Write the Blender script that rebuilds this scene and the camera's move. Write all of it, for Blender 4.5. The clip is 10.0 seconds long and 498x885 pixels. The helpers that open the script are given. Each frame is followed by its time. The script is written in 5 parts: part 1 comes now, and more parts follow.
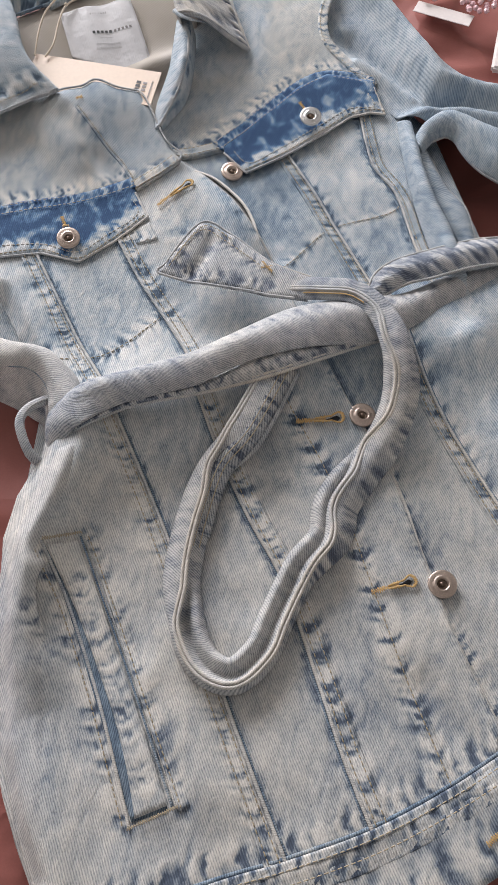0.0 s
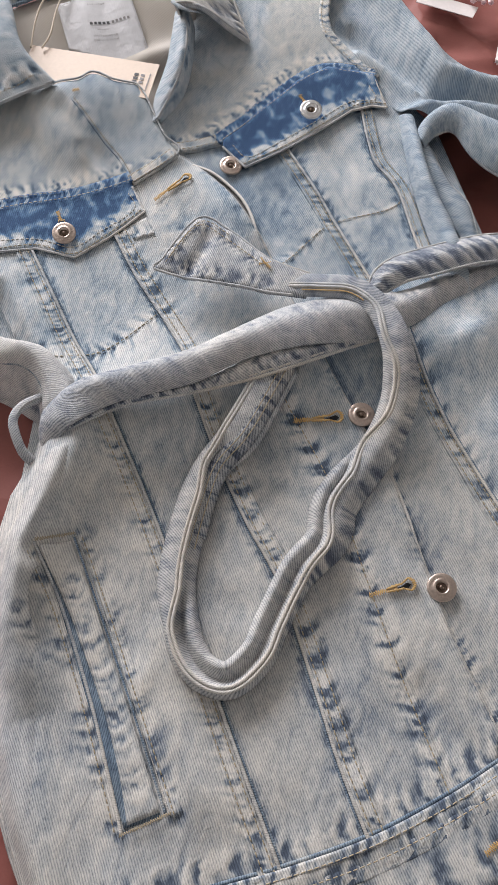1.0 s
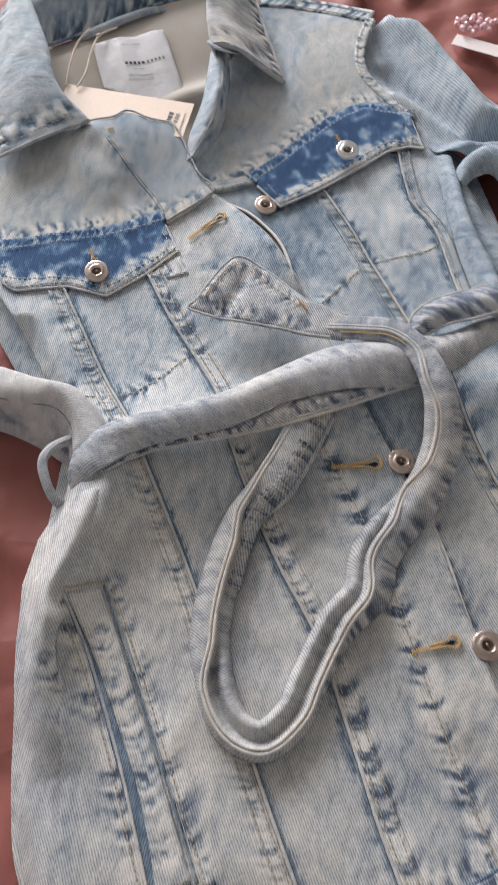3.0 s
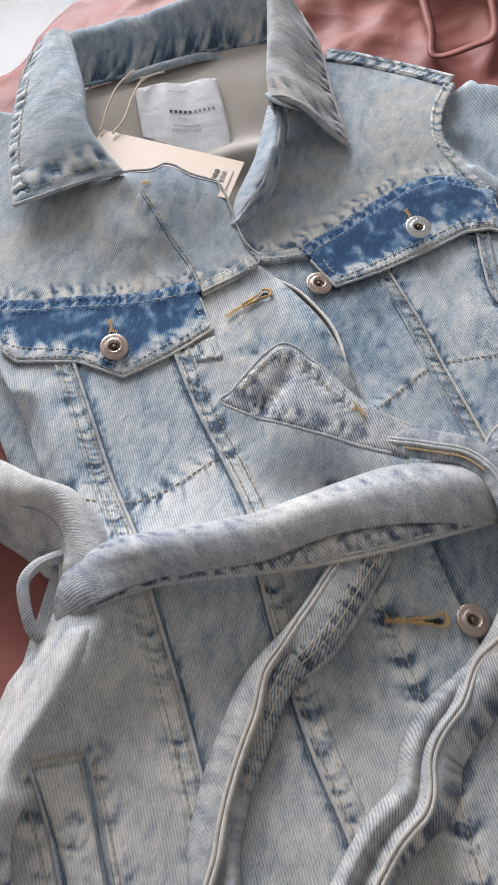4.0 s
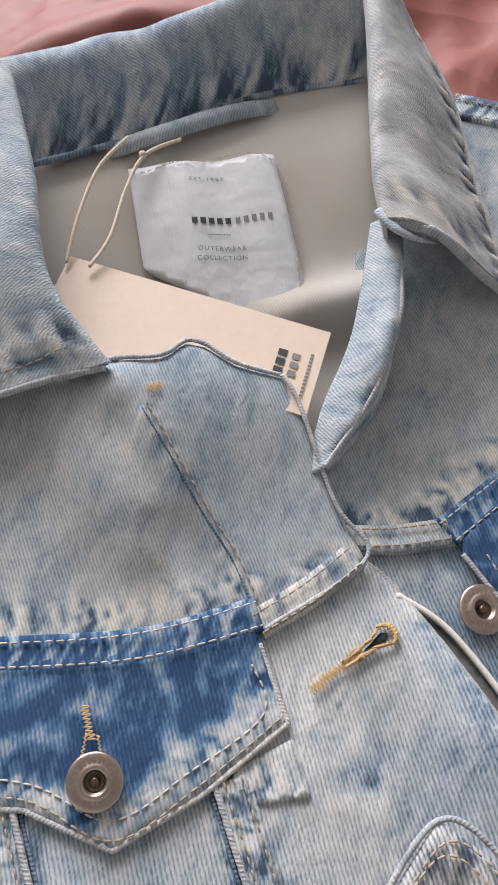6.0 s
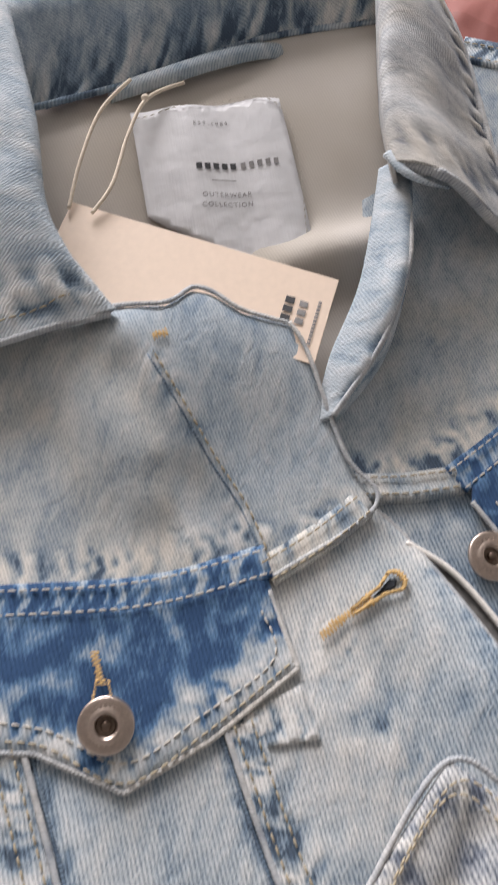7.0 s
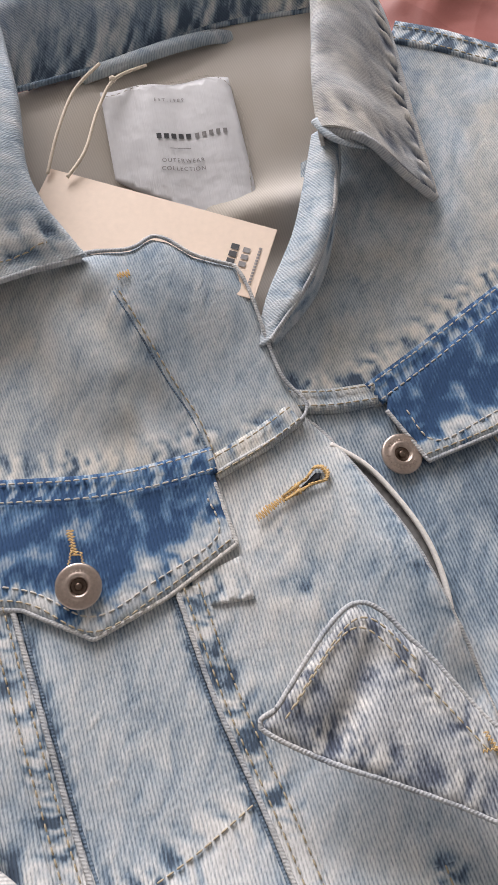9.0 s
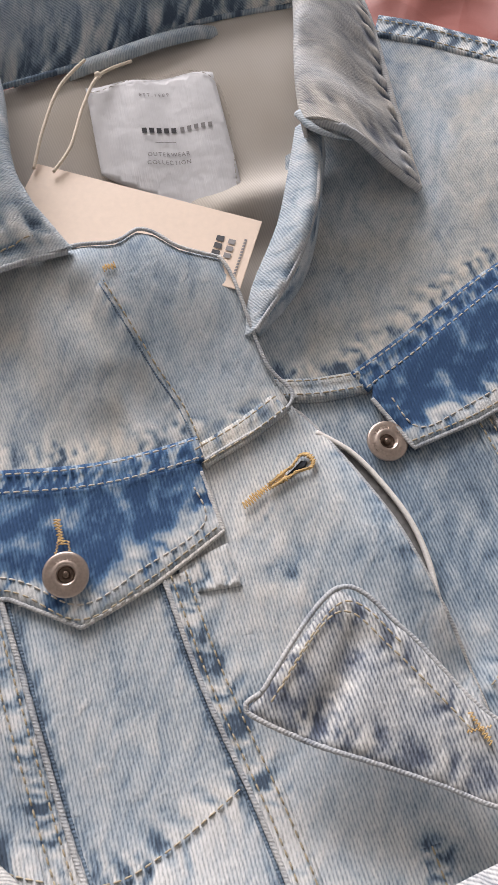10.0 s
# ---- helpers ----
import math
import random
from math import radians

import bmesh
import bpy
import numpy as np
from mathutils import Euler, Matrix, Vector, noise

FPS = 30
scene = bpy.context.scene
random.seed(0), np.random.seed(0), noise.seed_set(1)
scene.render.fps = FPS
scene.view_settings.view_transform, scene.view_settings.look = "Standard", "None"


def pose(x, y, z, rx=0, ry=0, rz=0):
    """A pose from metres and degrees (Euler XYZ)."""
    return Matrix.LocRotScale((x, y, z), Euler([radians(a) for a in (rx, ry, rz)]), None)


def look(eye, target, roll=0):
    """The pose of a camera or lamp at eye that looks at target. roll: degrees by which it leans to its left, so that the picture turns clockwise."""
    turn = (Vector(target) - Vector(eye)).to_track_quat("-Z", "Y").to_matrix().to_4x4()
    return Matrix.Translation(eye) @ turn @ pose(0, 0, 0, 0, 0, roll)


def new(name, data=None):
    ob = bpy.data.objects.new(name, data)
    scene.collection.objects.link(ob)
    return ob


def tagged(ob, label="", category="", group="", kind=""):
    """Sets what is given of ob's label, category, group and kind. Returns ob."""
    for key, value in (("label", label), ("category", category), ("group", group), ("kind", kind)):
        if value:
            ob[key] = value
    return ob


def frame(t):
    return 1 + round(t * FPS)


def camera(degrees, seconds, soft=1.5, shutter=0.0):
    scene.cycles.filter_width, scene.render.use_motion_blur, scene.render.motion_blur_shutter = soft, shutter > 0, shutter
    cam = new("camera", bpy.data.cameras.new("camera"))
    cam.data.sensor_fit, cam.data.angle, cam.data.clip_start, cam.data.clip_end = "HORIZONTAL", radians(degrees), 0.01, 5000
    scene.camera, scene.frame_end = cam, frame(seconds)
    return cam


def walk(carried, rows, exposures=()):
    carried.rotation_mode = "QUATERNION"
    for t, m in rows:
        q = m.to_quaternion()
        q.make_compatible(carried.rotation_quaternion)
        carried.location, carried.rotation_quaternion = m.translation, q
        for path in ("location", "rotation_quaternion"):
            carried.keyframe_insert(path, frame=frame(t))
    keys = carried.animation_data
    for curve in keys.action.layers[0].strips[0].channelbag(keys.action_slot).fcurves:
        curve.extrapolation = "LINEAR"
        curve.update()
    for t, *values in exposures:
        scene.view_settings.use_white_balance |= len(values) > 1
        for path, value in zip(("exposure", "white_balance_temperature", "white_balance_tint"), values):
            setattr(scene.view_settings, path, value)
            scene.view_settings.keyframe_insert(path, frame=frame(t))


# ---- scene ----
cam = camera(35.3, 10.0, shutter=0.4)
PATH = [
    (0, (0.029, 0.124, 0.553), (-0.076, 0.976, -1.253), -5.1),
    (0.5, (0.029, 0.128, 0.552), (-0.083, 0.972, -1.258), -5.5),
    (1, (0.033, 0.132, 0.546), (-0.08, 0.97, -1.267), -5.5),
    (1.5, (0.033, 0.133, 0.544), (-0.08, 0.96, -1.274), -5.7),
    (2, (0.033, 0.131, 0.543), (-0.08, 0.95, -1.278), -5.8),
    (2.2, (0.032, 0.132, 0.544), (-0.084, 0.946, -1.279), -6.1),
    (3.3, (0.004, 0.171, 0.52), (-0.155, 1.131, -1.227), -4.9),
    (3.5, (-0.005, 0.194, 0.491), (-0.166, 1.184, -1.239), -3.6),
    (3.8, (-0.022, 0.217, 0.47), (-0.169, 1.243, -1.241), -1.5),
    (4, (-0.012, 0.237, 0.461), (-0.199, 1.258, -1.249), -2.5),
    (4.5, (-0.041, 0.325, 0.426), (-0.23, 1.328, -1.294), -1.5),
    (4.8, (-0.077, 0.403, 0.419), (-0.246, 1.396, -1.308), 0.2),
    (5, (-0.086, 0.443, 0.399), (-0.242, 1.423, -1.338), 0.6),
    (5.2, (-0.093, 0.477, 0.382), (-0.232, 1.42, -1.376), 1.1),
    (5.5, (-0.102, 0.518, 0.367), (-0.223, 1.42, -1.414), 1.3),
    (5.7, (-0.11, 0.542, 0.346), (-0.211, 1.434, -1.441), 2.2),
    (6.8, (-0.119, 0.552, 0.318), (-0.16, 1.373, -1.505), 5.3),
    (7, (-0.119, 0.541, 0.322), (-0.173, 1.35, -1.506), 4.3),
    (7.5, (-0.122, 0.502, 0.32), (-0.194, 1.304, -1.51), 3.5),
    (8, (-0.099, 0.482, 0.349), (-0.191, 1.259, -1.492), 1.8),
    (8.5, (-0.086, 0.487, 0.365), (-0.17, 1.269, -1.475), 2.0),
    (9, (-0.084, 0.488, 0.364), (-0.166, 1.283, -1.469), 1.5),
    (9.5, (-0.083, 0.48, 0.368), (-0.169, 1.283, -1.462), 0.9),
    (10, (-0.076, 0.481, 0.363), (-0.163, 1.288, -1.465), 0.6),
]
walk(cam, [(t, look(eye, target, roll)) for t, eye, target, roll in PATH],
     [(0, 0.03, 6480, 10), (2.2, 0.03, 6480, 10), (3.5, 0.0, 6350, 9), (4.5, 0.0, 6150, 7), (5.2, 0.0, 6150, 8), (5.7, 0.0, 6300, 10), (7, -0.03, 6600, 11), (10, -0.03, 6600, 12)])
from mathutils.geometry import delaunay_2d_cdt

# ---- world and light: a bedroom with one large window beyond the head of the bed ----
world = bpy.data.worlds.new("sky")
scene.world = world
world.use_nodes = True
wn = world.node_tree
sky = wn.nodes.new("ShaderNodeTexSky")
sky.sky_type, sky.sun_disc = "NISHITA", False
sky.sun_elevation, sky.sun_rotation = radians(35), radians(150)
wn.links.new(sky.outputs["Color"], wn.nodes["Background"].inputs["Color"])
wn.nodes["Background"].inputs["Strength"].default_value = 0.1

WINDOW_POWER = 224.0
win_light = new("window_light", bpy.data.lights.new("window_light", "AREA"))
win_light.data.shape, win_light.data.size, win_light.data.size_y = "RECTANGLE", 2.1, 1.6
win_light.data.energy, win_light.data.color = WINDOW_POWER, (1.0, 0.966, 0.985)
win_light.matrix_world = look((-1.55, 3.45, 1.35), (-0.4, 0.8, 0.2))
scene.view_settings.exposure = 0.0


# ---- materials ----
class Nodes:
    """A small wrapper that builds one node material."""

    def __init__(self, name):
        self.mat = bpy.data.materials.new(name)
        self.mat.use_nodes = True
        self.t = self.mat.node_tree
        self.bsdf = self.t.nodes["Principled BSDF"]

    def node(self, kind, **values):
        n = self.t.nodes.new(kind)
        for k, v in values.items():
            n.inputs[k.replace("_", " ")].default_value = v
        return n

    def link(self, a, b):
        self.t.links.new(a, b)

    def coords(self, output="UV", scale=(1, 1, 1), turn=0.0):
        c = self.node("ShaderNodeTexCoord")
        m = self.node("ShaderNodeMapping")
        m.inputs["Scale"].default_value = scale
        m.inputs["Rotation"].default_value = (0, 0, radians(turn))
        self.link(c.outputs[output], m.inputs["Vector"])
        return m.outputs["Vector"]

    def noise(self, vector, scale, detail=3.0, rough=0.55, distortion=0.0):
        n = self.node("ShaderNodeTexNoise", Scale=scale, Detail=detail, Roughness=rough, Distortion=distortion)
        self.link(vector, n.inputs["Vector"])
        return n.outputs["Fac"]

    def ramp(self, fac, stops):
        n = self.node("ShaderNodeValToRGB")
        els = n.color_ramp.elements
        while len(els) < len(stops):
            els.new(0.5)
        for e, (p, c) in zip(els, stops):
            e.position = p
            e.color = (*c, 1) if isinstance(c, tuple) else (c, c, c, 1)
        self.link(fac, n.inputs["Fac"])
        return n.outputs["Color"]

    def mix(self, fac, a, b, kind="MIX"):
        n = self.t.nodes.new("ShaderNodeMix")
        n.data_type, n.blend_type = "RGBA", kind
        for socket, value in ((n.inputs[0], fac), (n.inputs[6], a), (n.inputs[7], b)):
            if isinstance(value, (int, float)):
                socket.default_value = value if socket == n.inputs[0] else (value, value, value, 1)
            elif isinstance(value, tuple):
                socket.default_value = (*value, 1)
            else:
                self.link(value, socket)
        return n.outputs[2]

    def math(self, op, a, b=0.0):
        n = self.t.nodes.new("ShaderNodeMath")
        n.operation = op
        for socket, value in ((n.inputs[0], a), (n.inputs[1], b)):
            if isinstance(value, (int, float)):
                socket.default_value = value
            else:
                self.link(value, socket)
        return n.outputs[0]

    def twill(self, turn, pitch):
        v = self.coords("UV", turn=turn)
        w = self.node("ShaderNodeTexWave", Scale=0.314 / pitch, Distortion=2.4, Detail=3.0, Detail_Scale=0.35, Detail_Roughness=0.7)
        w.wave_type, w.bands_direction = "BANDS", "X"
        self.link(v, w.inputs["Vector"])
        return w.outputs["Fac"]

    def finish(self, colour, rough=0.9, height=None, strength=0.5, distance=0.0006, sheen=0.0):
        self.link(colour, self.bsdf.inputs["Base Color"])
        self.bsdf.inputs["Roughness"].default_value = rough
        self.bsdf.inputs["Specular IOR Level"].default_value = 0.2
        if sheen:
            self.bsdf.inputs["Sheen Weight"].default_value = sheen
        if height is not None:
            b = self.node("ShaderNodeBump", Strength=strength, Distance=distance)
            self.link(height, b.inputs["Height"])
            self.link(b.outputs["Normal"], self.bsdf.inputs["Normal"])
        return self.mat


FRESH_INDIGO, FRESH_BLUE = (0.034, 0.078, 0.170), (0.100, 0.190, 0.325)
INDIGO, BLUE = (0.076, 0.108, 0.155), (0.178, 0.245, 0.320)
WASHED = (0.378, 0.436, 0.488)
BLEACHED = (0.645, 0.650, 0.650)
FADED_GREY = [(0.24, (0.090, 0.108, 0.150)), (0.37, (0.185, 0.212, 0.258)), (0.50, (0.385, 0.403, 0.425)), (0.70, (0.632, 0.626, 0.615))]
TAN = (0.500, 0.452, 0.385)
YELLOWING = (1.035, 0.985, 0.915)


def denim(name, wash=0.0, tan=0.5, turn=4, pitch=0.00155, streak=None, weave=0.42, blotch=1.0, low_tan=0.0, fresh=False, grey=False):
    """Stone-washed denim. wash: lighter above 0, darker below; tan: how much yellowed tint; turn: the lie of the twill;
    streak: (along, across) for the puckered wear of a seam; blotch: how uneven the wash is; low_tan: more yellowing towards the hem; fresh: the dye is still a clear blue; grey: it has faded to grey. The mesh's own dye value deepens the blue."""
    m = Nodes(name)
    uv = m.coords("UV")
    big = m.noise(uv, 9.0, 2.0, 0.5, 0.5)
    mid = m.noise(m.coords("UV", (1.0, 0.5, 1), turn=24), 52.0, 5.0, 0.68, 1.1)
    small = m.noise(m.coords("UV", (1.0, 0.55, 1), turn=-30), 150.0, 3.0, 0.6, 0.5)
    wear = m.math("ADD", m.math("MULTIPLY", big, 0.40 * blotch), m.math("MULTIPLY", mid, 0.36 * blotch))
    wear = m.math("ADD", wear, m.math("MULTIPLY", small, 0.34))
    wear = m.math("ADD", wear, wash + 0.5 - 0.38 * blotch - 0.17)
    if streak:
        pucker = m.noise(m.coords("UV", (streak[0], streak[1], 1), turn=10), 1.0, 2.0, 0.5, 0.6)
        wear = m.math("SUBTRACT", wear, m.math("MULTIPLY", m.math("MAXIMUM", m.math("SUBTRACT", 0.49, pucker), 0.0), 1.5))
        wear = m.math("ADD", wear, m.math("MULTIPLY", m.math("MAXIMUM", m.math("SUBTRACT", pucker, 0.58), 0.0), 0.9))
    dye = m.t.nodes.new("ShaderNodeAttribute")
    dye.attribute_name = "dye"
    crisp = m.noise(m.coords("UV", (1.0, 0.32, 1), turn=turn - 8), 330.0, 4.0, 0.7, 0.4)
    depth = m.math("MULTIPLY", dye.outputs["Fac"], m.math("ADD", m.math("MULTIPLY", crisp, 0.50 if fresh else 0.80), 0.08 if fresh else -0.14))
    wear = m.math("SUBTRACT", wear, depth)
    line = m.twill(turn, pitch)
    fleck = m.noise(m.coords("UV", (1.0, 0.3, 1), turn=turn), 1500.0, 2.0, 0.7)
    cloth_line = m.math("ADD", m.math("MULTIPLY", line, 0.50), m.math("MULTIPLY", m.math("SUBTRACT", fleck, 0.3), 1.15))
    wear = m.math("ADD", wear, m.math("MULTIPLY", m.math("SUBTRACT", cloth_line, 0.48), 0.36 * weave))
    stops = [(0.08, FRESH_INDIGO), (0.30, FRESH_BLUE), (0.50, WASHED), (0.76, BLEACHED)] if fresh else [(0.24, INDIGO), (0.37, BLUE), (0.50, WASHED), (0.70, BLEACHED)]
    colour = m.ramp(wear, FADED_GREY if grey else stops)
    stain = m.ramp(m.noise(uv, 10.0, 3.0, 0.6, 0.8), [(0.40, 0.0), (0.60, 1.0)])
    if low_tan:
        place = m.node("ShaderNodeSeparateXYZ")
        m.link(uv, place.inputs[0])
        low = m.node("ShaderNodeMapRange", From_Min=0.46, From_Max=0.28, To_Min=0.0, To_Max=low_tan)
        m.link(place.outputs["Y"], low.inputs["Value"])
        stain = m.math("ADD", stain, low.outputs[0])
        colour = m.mix(m.math("MULTIPLY", low.outputs[0], 0.8), colour, m.ramp(wear, FADED_GREY))
    faded = m.node("ShaderNodeMapRange", From_Min=0.28, From_Max=0.46)
    m.link(wear, faded.inputs["Value"])
    stain = m.math("MULTIPLY", stain, faded.outputs[0])
    colour = m.mix(m.math("MINIMUM", m.math("MULTIPLY", stain, tan), 1.0), colour, m.mix(1.0, m.mix(0.25, colour, TAN), YELLOWING, "MULTIPLY"))
    shade = m.ramp(cloth_line, [(0.12, 1.0 - weave * 0.72), (0.42, 1.0), (0.95, 1.0 + weave * 0.42)])
    colour = m.mix(1.0, colour, shade, "MULTIPLY")
    height = m.math("ADD", m.math("MULTIPLY", cloth_line, 0.45), m.math("ADD", m.math("MULTIPLY", mid, 2.2), m.math("MULTIPLY", small, 0.9)))
    if streak:
        height = m.math("ADD", height, m.math("MULTIPLY", pucker, 4.0))
    return m.finish(colour, 0.92, height, 0.6, 0.0009, 0.06)


DENIM = denim("washed_denim", wash=-0.015, tan=0.35, turn=-26, weave=0.43, low_tan=0.75, blotch=1.2)
DENIM_PALE = denim("pale_washed_denim", wash=0.045, tan=0.35, turn=-24, weave=0.43, low_tan=0.8, blotch=1.3)
DENIM_SIDE = denim("side_washed_denim", wash=0.045, tan=0.4, turn=-28, weave=0.42, blotch=0.6, grey=True)
# dark blue denim that carries the shade of seam folds and the pocket
DENIM_RECESS = denim("shaded_recess_denim", wash=-0.17, tan=0.9, turn=10, weave=0.4, blotch=0.5)
DENIM_YOKE = denim("yoke_denim", wash=-0.01, tan=0.9, turn=-30, weave=0.3, pitch=0.0013, blotch=0.8)
DENIM_SLEEVE = denim("sleeve_denim", wash=-0.005, tan=0.1, turn=-30, weave=0.3, blotch=0.7)
DENIM_COLLAR = denim("collar_denim", wash=0.05, tan=0.12, turn=40, weave=0.26, pitch=0.0012, blotch=0.8)
DENIM_COLLAR_GREY = denim("grey_collar_denim", wash=-0.01, tan=0.7, turn=75, weave=0.16, pitch=0.0012, blotch=0.4, grey=True)
DENIM_FLAP = denim("flap_denim", wash=0.03, tan=0.1, turn=-24, weave=0.34, blotch=0.9, fresh=True)
DENIM_SEAM = denim("puckered_seam_denim", wash=0.03, tan=0.6, turn=30, streak=(125, 40))
DENIM_DARK_SEAM = denim("dark_seam_denim", wash=-0.08, tan=0.1, turn=30, streak=(170, 30), weave=0.25)
DENIM_COLLAR_BACK = denim("collar_back_denim", wash=-0.03, tan=0.5, turn=-40, weave=0.3, pitch=0.0012, blotch=0.6)
DENIM_BELT = denim("belt_denim", wash=0.015, tan=0.35, turn=40, pitch=0.0015, weave=0.5, blotch=0.7, grey=True)
DENIM_TIP = denim("belt_tip_denim", wash=-0.02, tan=0.25, turn=-24, weave=0.6, blotch=0.7, grey=True)
DENIM_BELT_DARK = denim("belt_worn_denim", wash=0.0, tan=0.6, turn=66, pitch=0.0017, streak=(240, 45), weave=0.6, blotch=0.5, grey=True)


def lining_material():
    m = Nodes("unwashed_reverse_denim")
    uv = m.coords("UV")
    c = m.ramp(m.noise(uv, 9, 3), [(0.3, (0.45, 0.405, 0.345)), (0.7, (0.62, 0.585, 0.55))])
    t = m.twill(-32, 0.0013)
    c = m.mix(1.0, c, m.ramp(t, [(0.2, 0.95), (0.9, 1.03)]), "MULTIPLY")
    return m.finish(c, 0.92, t, 0.12, 0.0004)


def satin_material():
    m = Nodes("rose_satin")
    v = m.coords("Object")
    c = m.ramp(m.noise(v, 5, 3), [(0.3, (0.24, 0.083, 0.070)), (0.7, (0.30, 0.110, 0.095))])
    c = m.mix(0.12, c, m.ramp(m.noise(v, 700, 2), [(0.3, 0.3), (0.7, 0.6)]), "OVERLAY")
    facet = m.node("ShaderNodeTexVoronoi", Scale=13.0, Randomness=1.0)
    m.link(v, facet.inputs["Vector"])
    h = m.math("ADD", m.math("MULTIPLY", m.noise(v, 18, 2, 0.5, 0.6), 0.8), m.math("MULTIPLY", facet.outputs["Distance"], 1.6))
    out = m.finish(c, 0.55, h, 0.6, 0.008, 0.03)
    m.bsdf.inputs["Specular IOR Level"].default_value = 0.16
    return out


def plain(name, colour, rough=0.6, metal=0.0, vary=0.12, scale=60, bump=0.0):
    m = Nodes(name)
    v = m.coords("Object")
    n = m.noise(v, scale, 4)
    lo = tuple(c * (1 - vary) for c in colour)
    hi = tuple(min(1, c * (1 + vary)) for c in colour)
    c = m.ramp(n, [(0.3, lo), (0.7, hi)])
    out = m.finish(c, rough, n if bump else None, bump or 0.1, 0.001)
    m.bsdf.inputs["Metallic"].default_value = metal
    m.bsdf.inputs["Specular IOR Level"].default_value = 0.5
    return out


def thread_material(name, colour):
    m = Nodes(name)
    v = m.coords("Object")
    c = m.mix(m.noise(v, 900, 2), tuple(c * 0.7 for c in colour), tuple(min(1, c * 1.2) for c in colour))
    return m.finish(c, 0.75)


LINING = lining_material()
# reverse of the denim with the shade inside the gaping placket in its colour
REVERSE_SHADED = plain("shaded_reverse_denim", (0.17, 0.165, 0.16), 0.9, 0, 0.25, 300, 0.2)
SATIN = satin_material()
THREAD_TAN = thread_material("tan_thread", (0.42, 0.36, 0.26))
THREAD_PALE = thread_material("pale_thread", (0.56, 0.52, 0.46))
THREAD_GOLD = thread_material("golden_thread", (0.62, 0.42, 0.19))
COTTON = thread_material("white_cotton_edge", (0.78, 0.75, 0.71))
CORD = thread_material("cotton_cord", (0.78, 0.68, 0.56))
EDGE = denim("worn_edge_denim", wash=0.08, tan=0.6, turn=25, pitch=0.0013, weave=0.2, blotch=1.0, grey=True)
PIPING = denim("pale_piping_denim", wash=0.10, tan=1.0, turn=60, pitch=0.0012, weave=0.3, blotch=0.6, grey=True)
STEEL = plain("brushed_copper_steel", (0.58, 0.48, 0.42), 0.36, 1.0, 0.1, 900)
STEEL_DARK = plain("dark_stud_metal", (0.20, 0.15, 0.12), 0.4, 1.0, 0.2, 900)
STEEL_LIGHT = plain("nickel_metal", (0.80, 0.80, 0.80), 0.28, 1.0, 0.08, 900)
# near-black colour for the shade inside a buttonhole
GAP = plain("dark_slit_shade", (0.03, 0.035, 0.045), 0.9)
CARD = plain("cream_card", (0.78, 0.63, 0.51), 0.55, 0, 0.03, 300)
WHITE_CARD = plain("white_card", (0.80, 0.74, 0.72), 0.5, 0, 0.03, 300)
INK = plain("black_ink", (0.03, 0.03, 0.035), 0.6)
INK_GREY = plain("grey_ink", (0.22, 0.21, 0.21), 0.6)
PLASTER = plain("white_plaster", (0.46, 0.45, 0.43), 0.9, 0, 0.03, 4, 0.1)
BOX_CREAM = plain("beige_carton", (0.62, 0.45, 0.37), 0.6, 0, 0.05, 40)
PLASTIC = plain("white_plastic", (0.82, 0.76, 0.74), 0.35, 0, 0.02)


def label_material():
    m = Nodes("white_satin_label")
    v = m.coords("UV")
    c = m.ramp(m.noise(v, 60, 3), [(0.3, (0.66, 0.66, 0.68)), (0.7, (0.74, 0.74, 0.76))])
    w = m.noise(m.coords("UV", (900, 60, 1)), 1.0, 2)
    out = m.finish(c, 0.38, m.math("ADD", w, m.math("MULTIPLY", m.noise(v, 70, 2), 8)), 0.25, 0.0006, 0.2)
    m.bsdf.inputs["Specular IOR Level"].default_value = 0.25
    return out


def floor_material():
    m = Nodes("pale_marble")
    v = m.coords("Object")
    c = m.ramp(m.noise(v, 3.5, 5, 0.6, 1.5), [(0.3, (0.068, 0.058, 0.048)), (0.45, (0.080, 0.072, 0.065)), (0.8, (0.085, 0.078, 0.073))])
    return m.finish(c, 0.25)


def bead_material():
    m = Nodes("pink_glass_bead")
    v = m.coords("Object")
    c = m.ramp(m.noise(v, 200, 2), [(0.3, (0.72, 0.46, 0.50)), (0.7, (0.85, 0.62, 0.66))])
    out = m.finish(c, 0.18)
    m.bsdf.inputs["Specular IOR Level"].default_value = 0.6
    return out


LABEL = label_material()
MARBLE = floor_material()
BEAD = bead_material()


# ---- building helpers ----
def smooth(u):
    u = min(1.0, max(0.0, u))
    return u * u * (3 - 2 * u)


def spline(points, step, closed=False):
    """Points along a Catmull-Rom curve through the given ones, about step apart."""
    p = [Vector(q) for q in points]
    n = len(p)
    out = []
    for i in range(n if closed else n - 1):
        if closed:
            a, b, c, d = p[(i - 1) % n], p[i], p[(i + 1) % n], p[(i + 2) % n]
        else:
            a, b, c, d = p[max(i - 1, 0)], p[i], p[i + 1], p[min(i + 2, n - 1)]
        k = max(1, int(round((c - b).length / step)))
        for j in range(k):
            t = j / k
            out.append(0.5 * (2 * b + (c - a) * t + (2 * a - 5 * b + 4 * c - d) * t * t + (3 * b - a - 3 * c + d) * t ** 3))
    if not closed:
        out.append(p[-1])
    return out


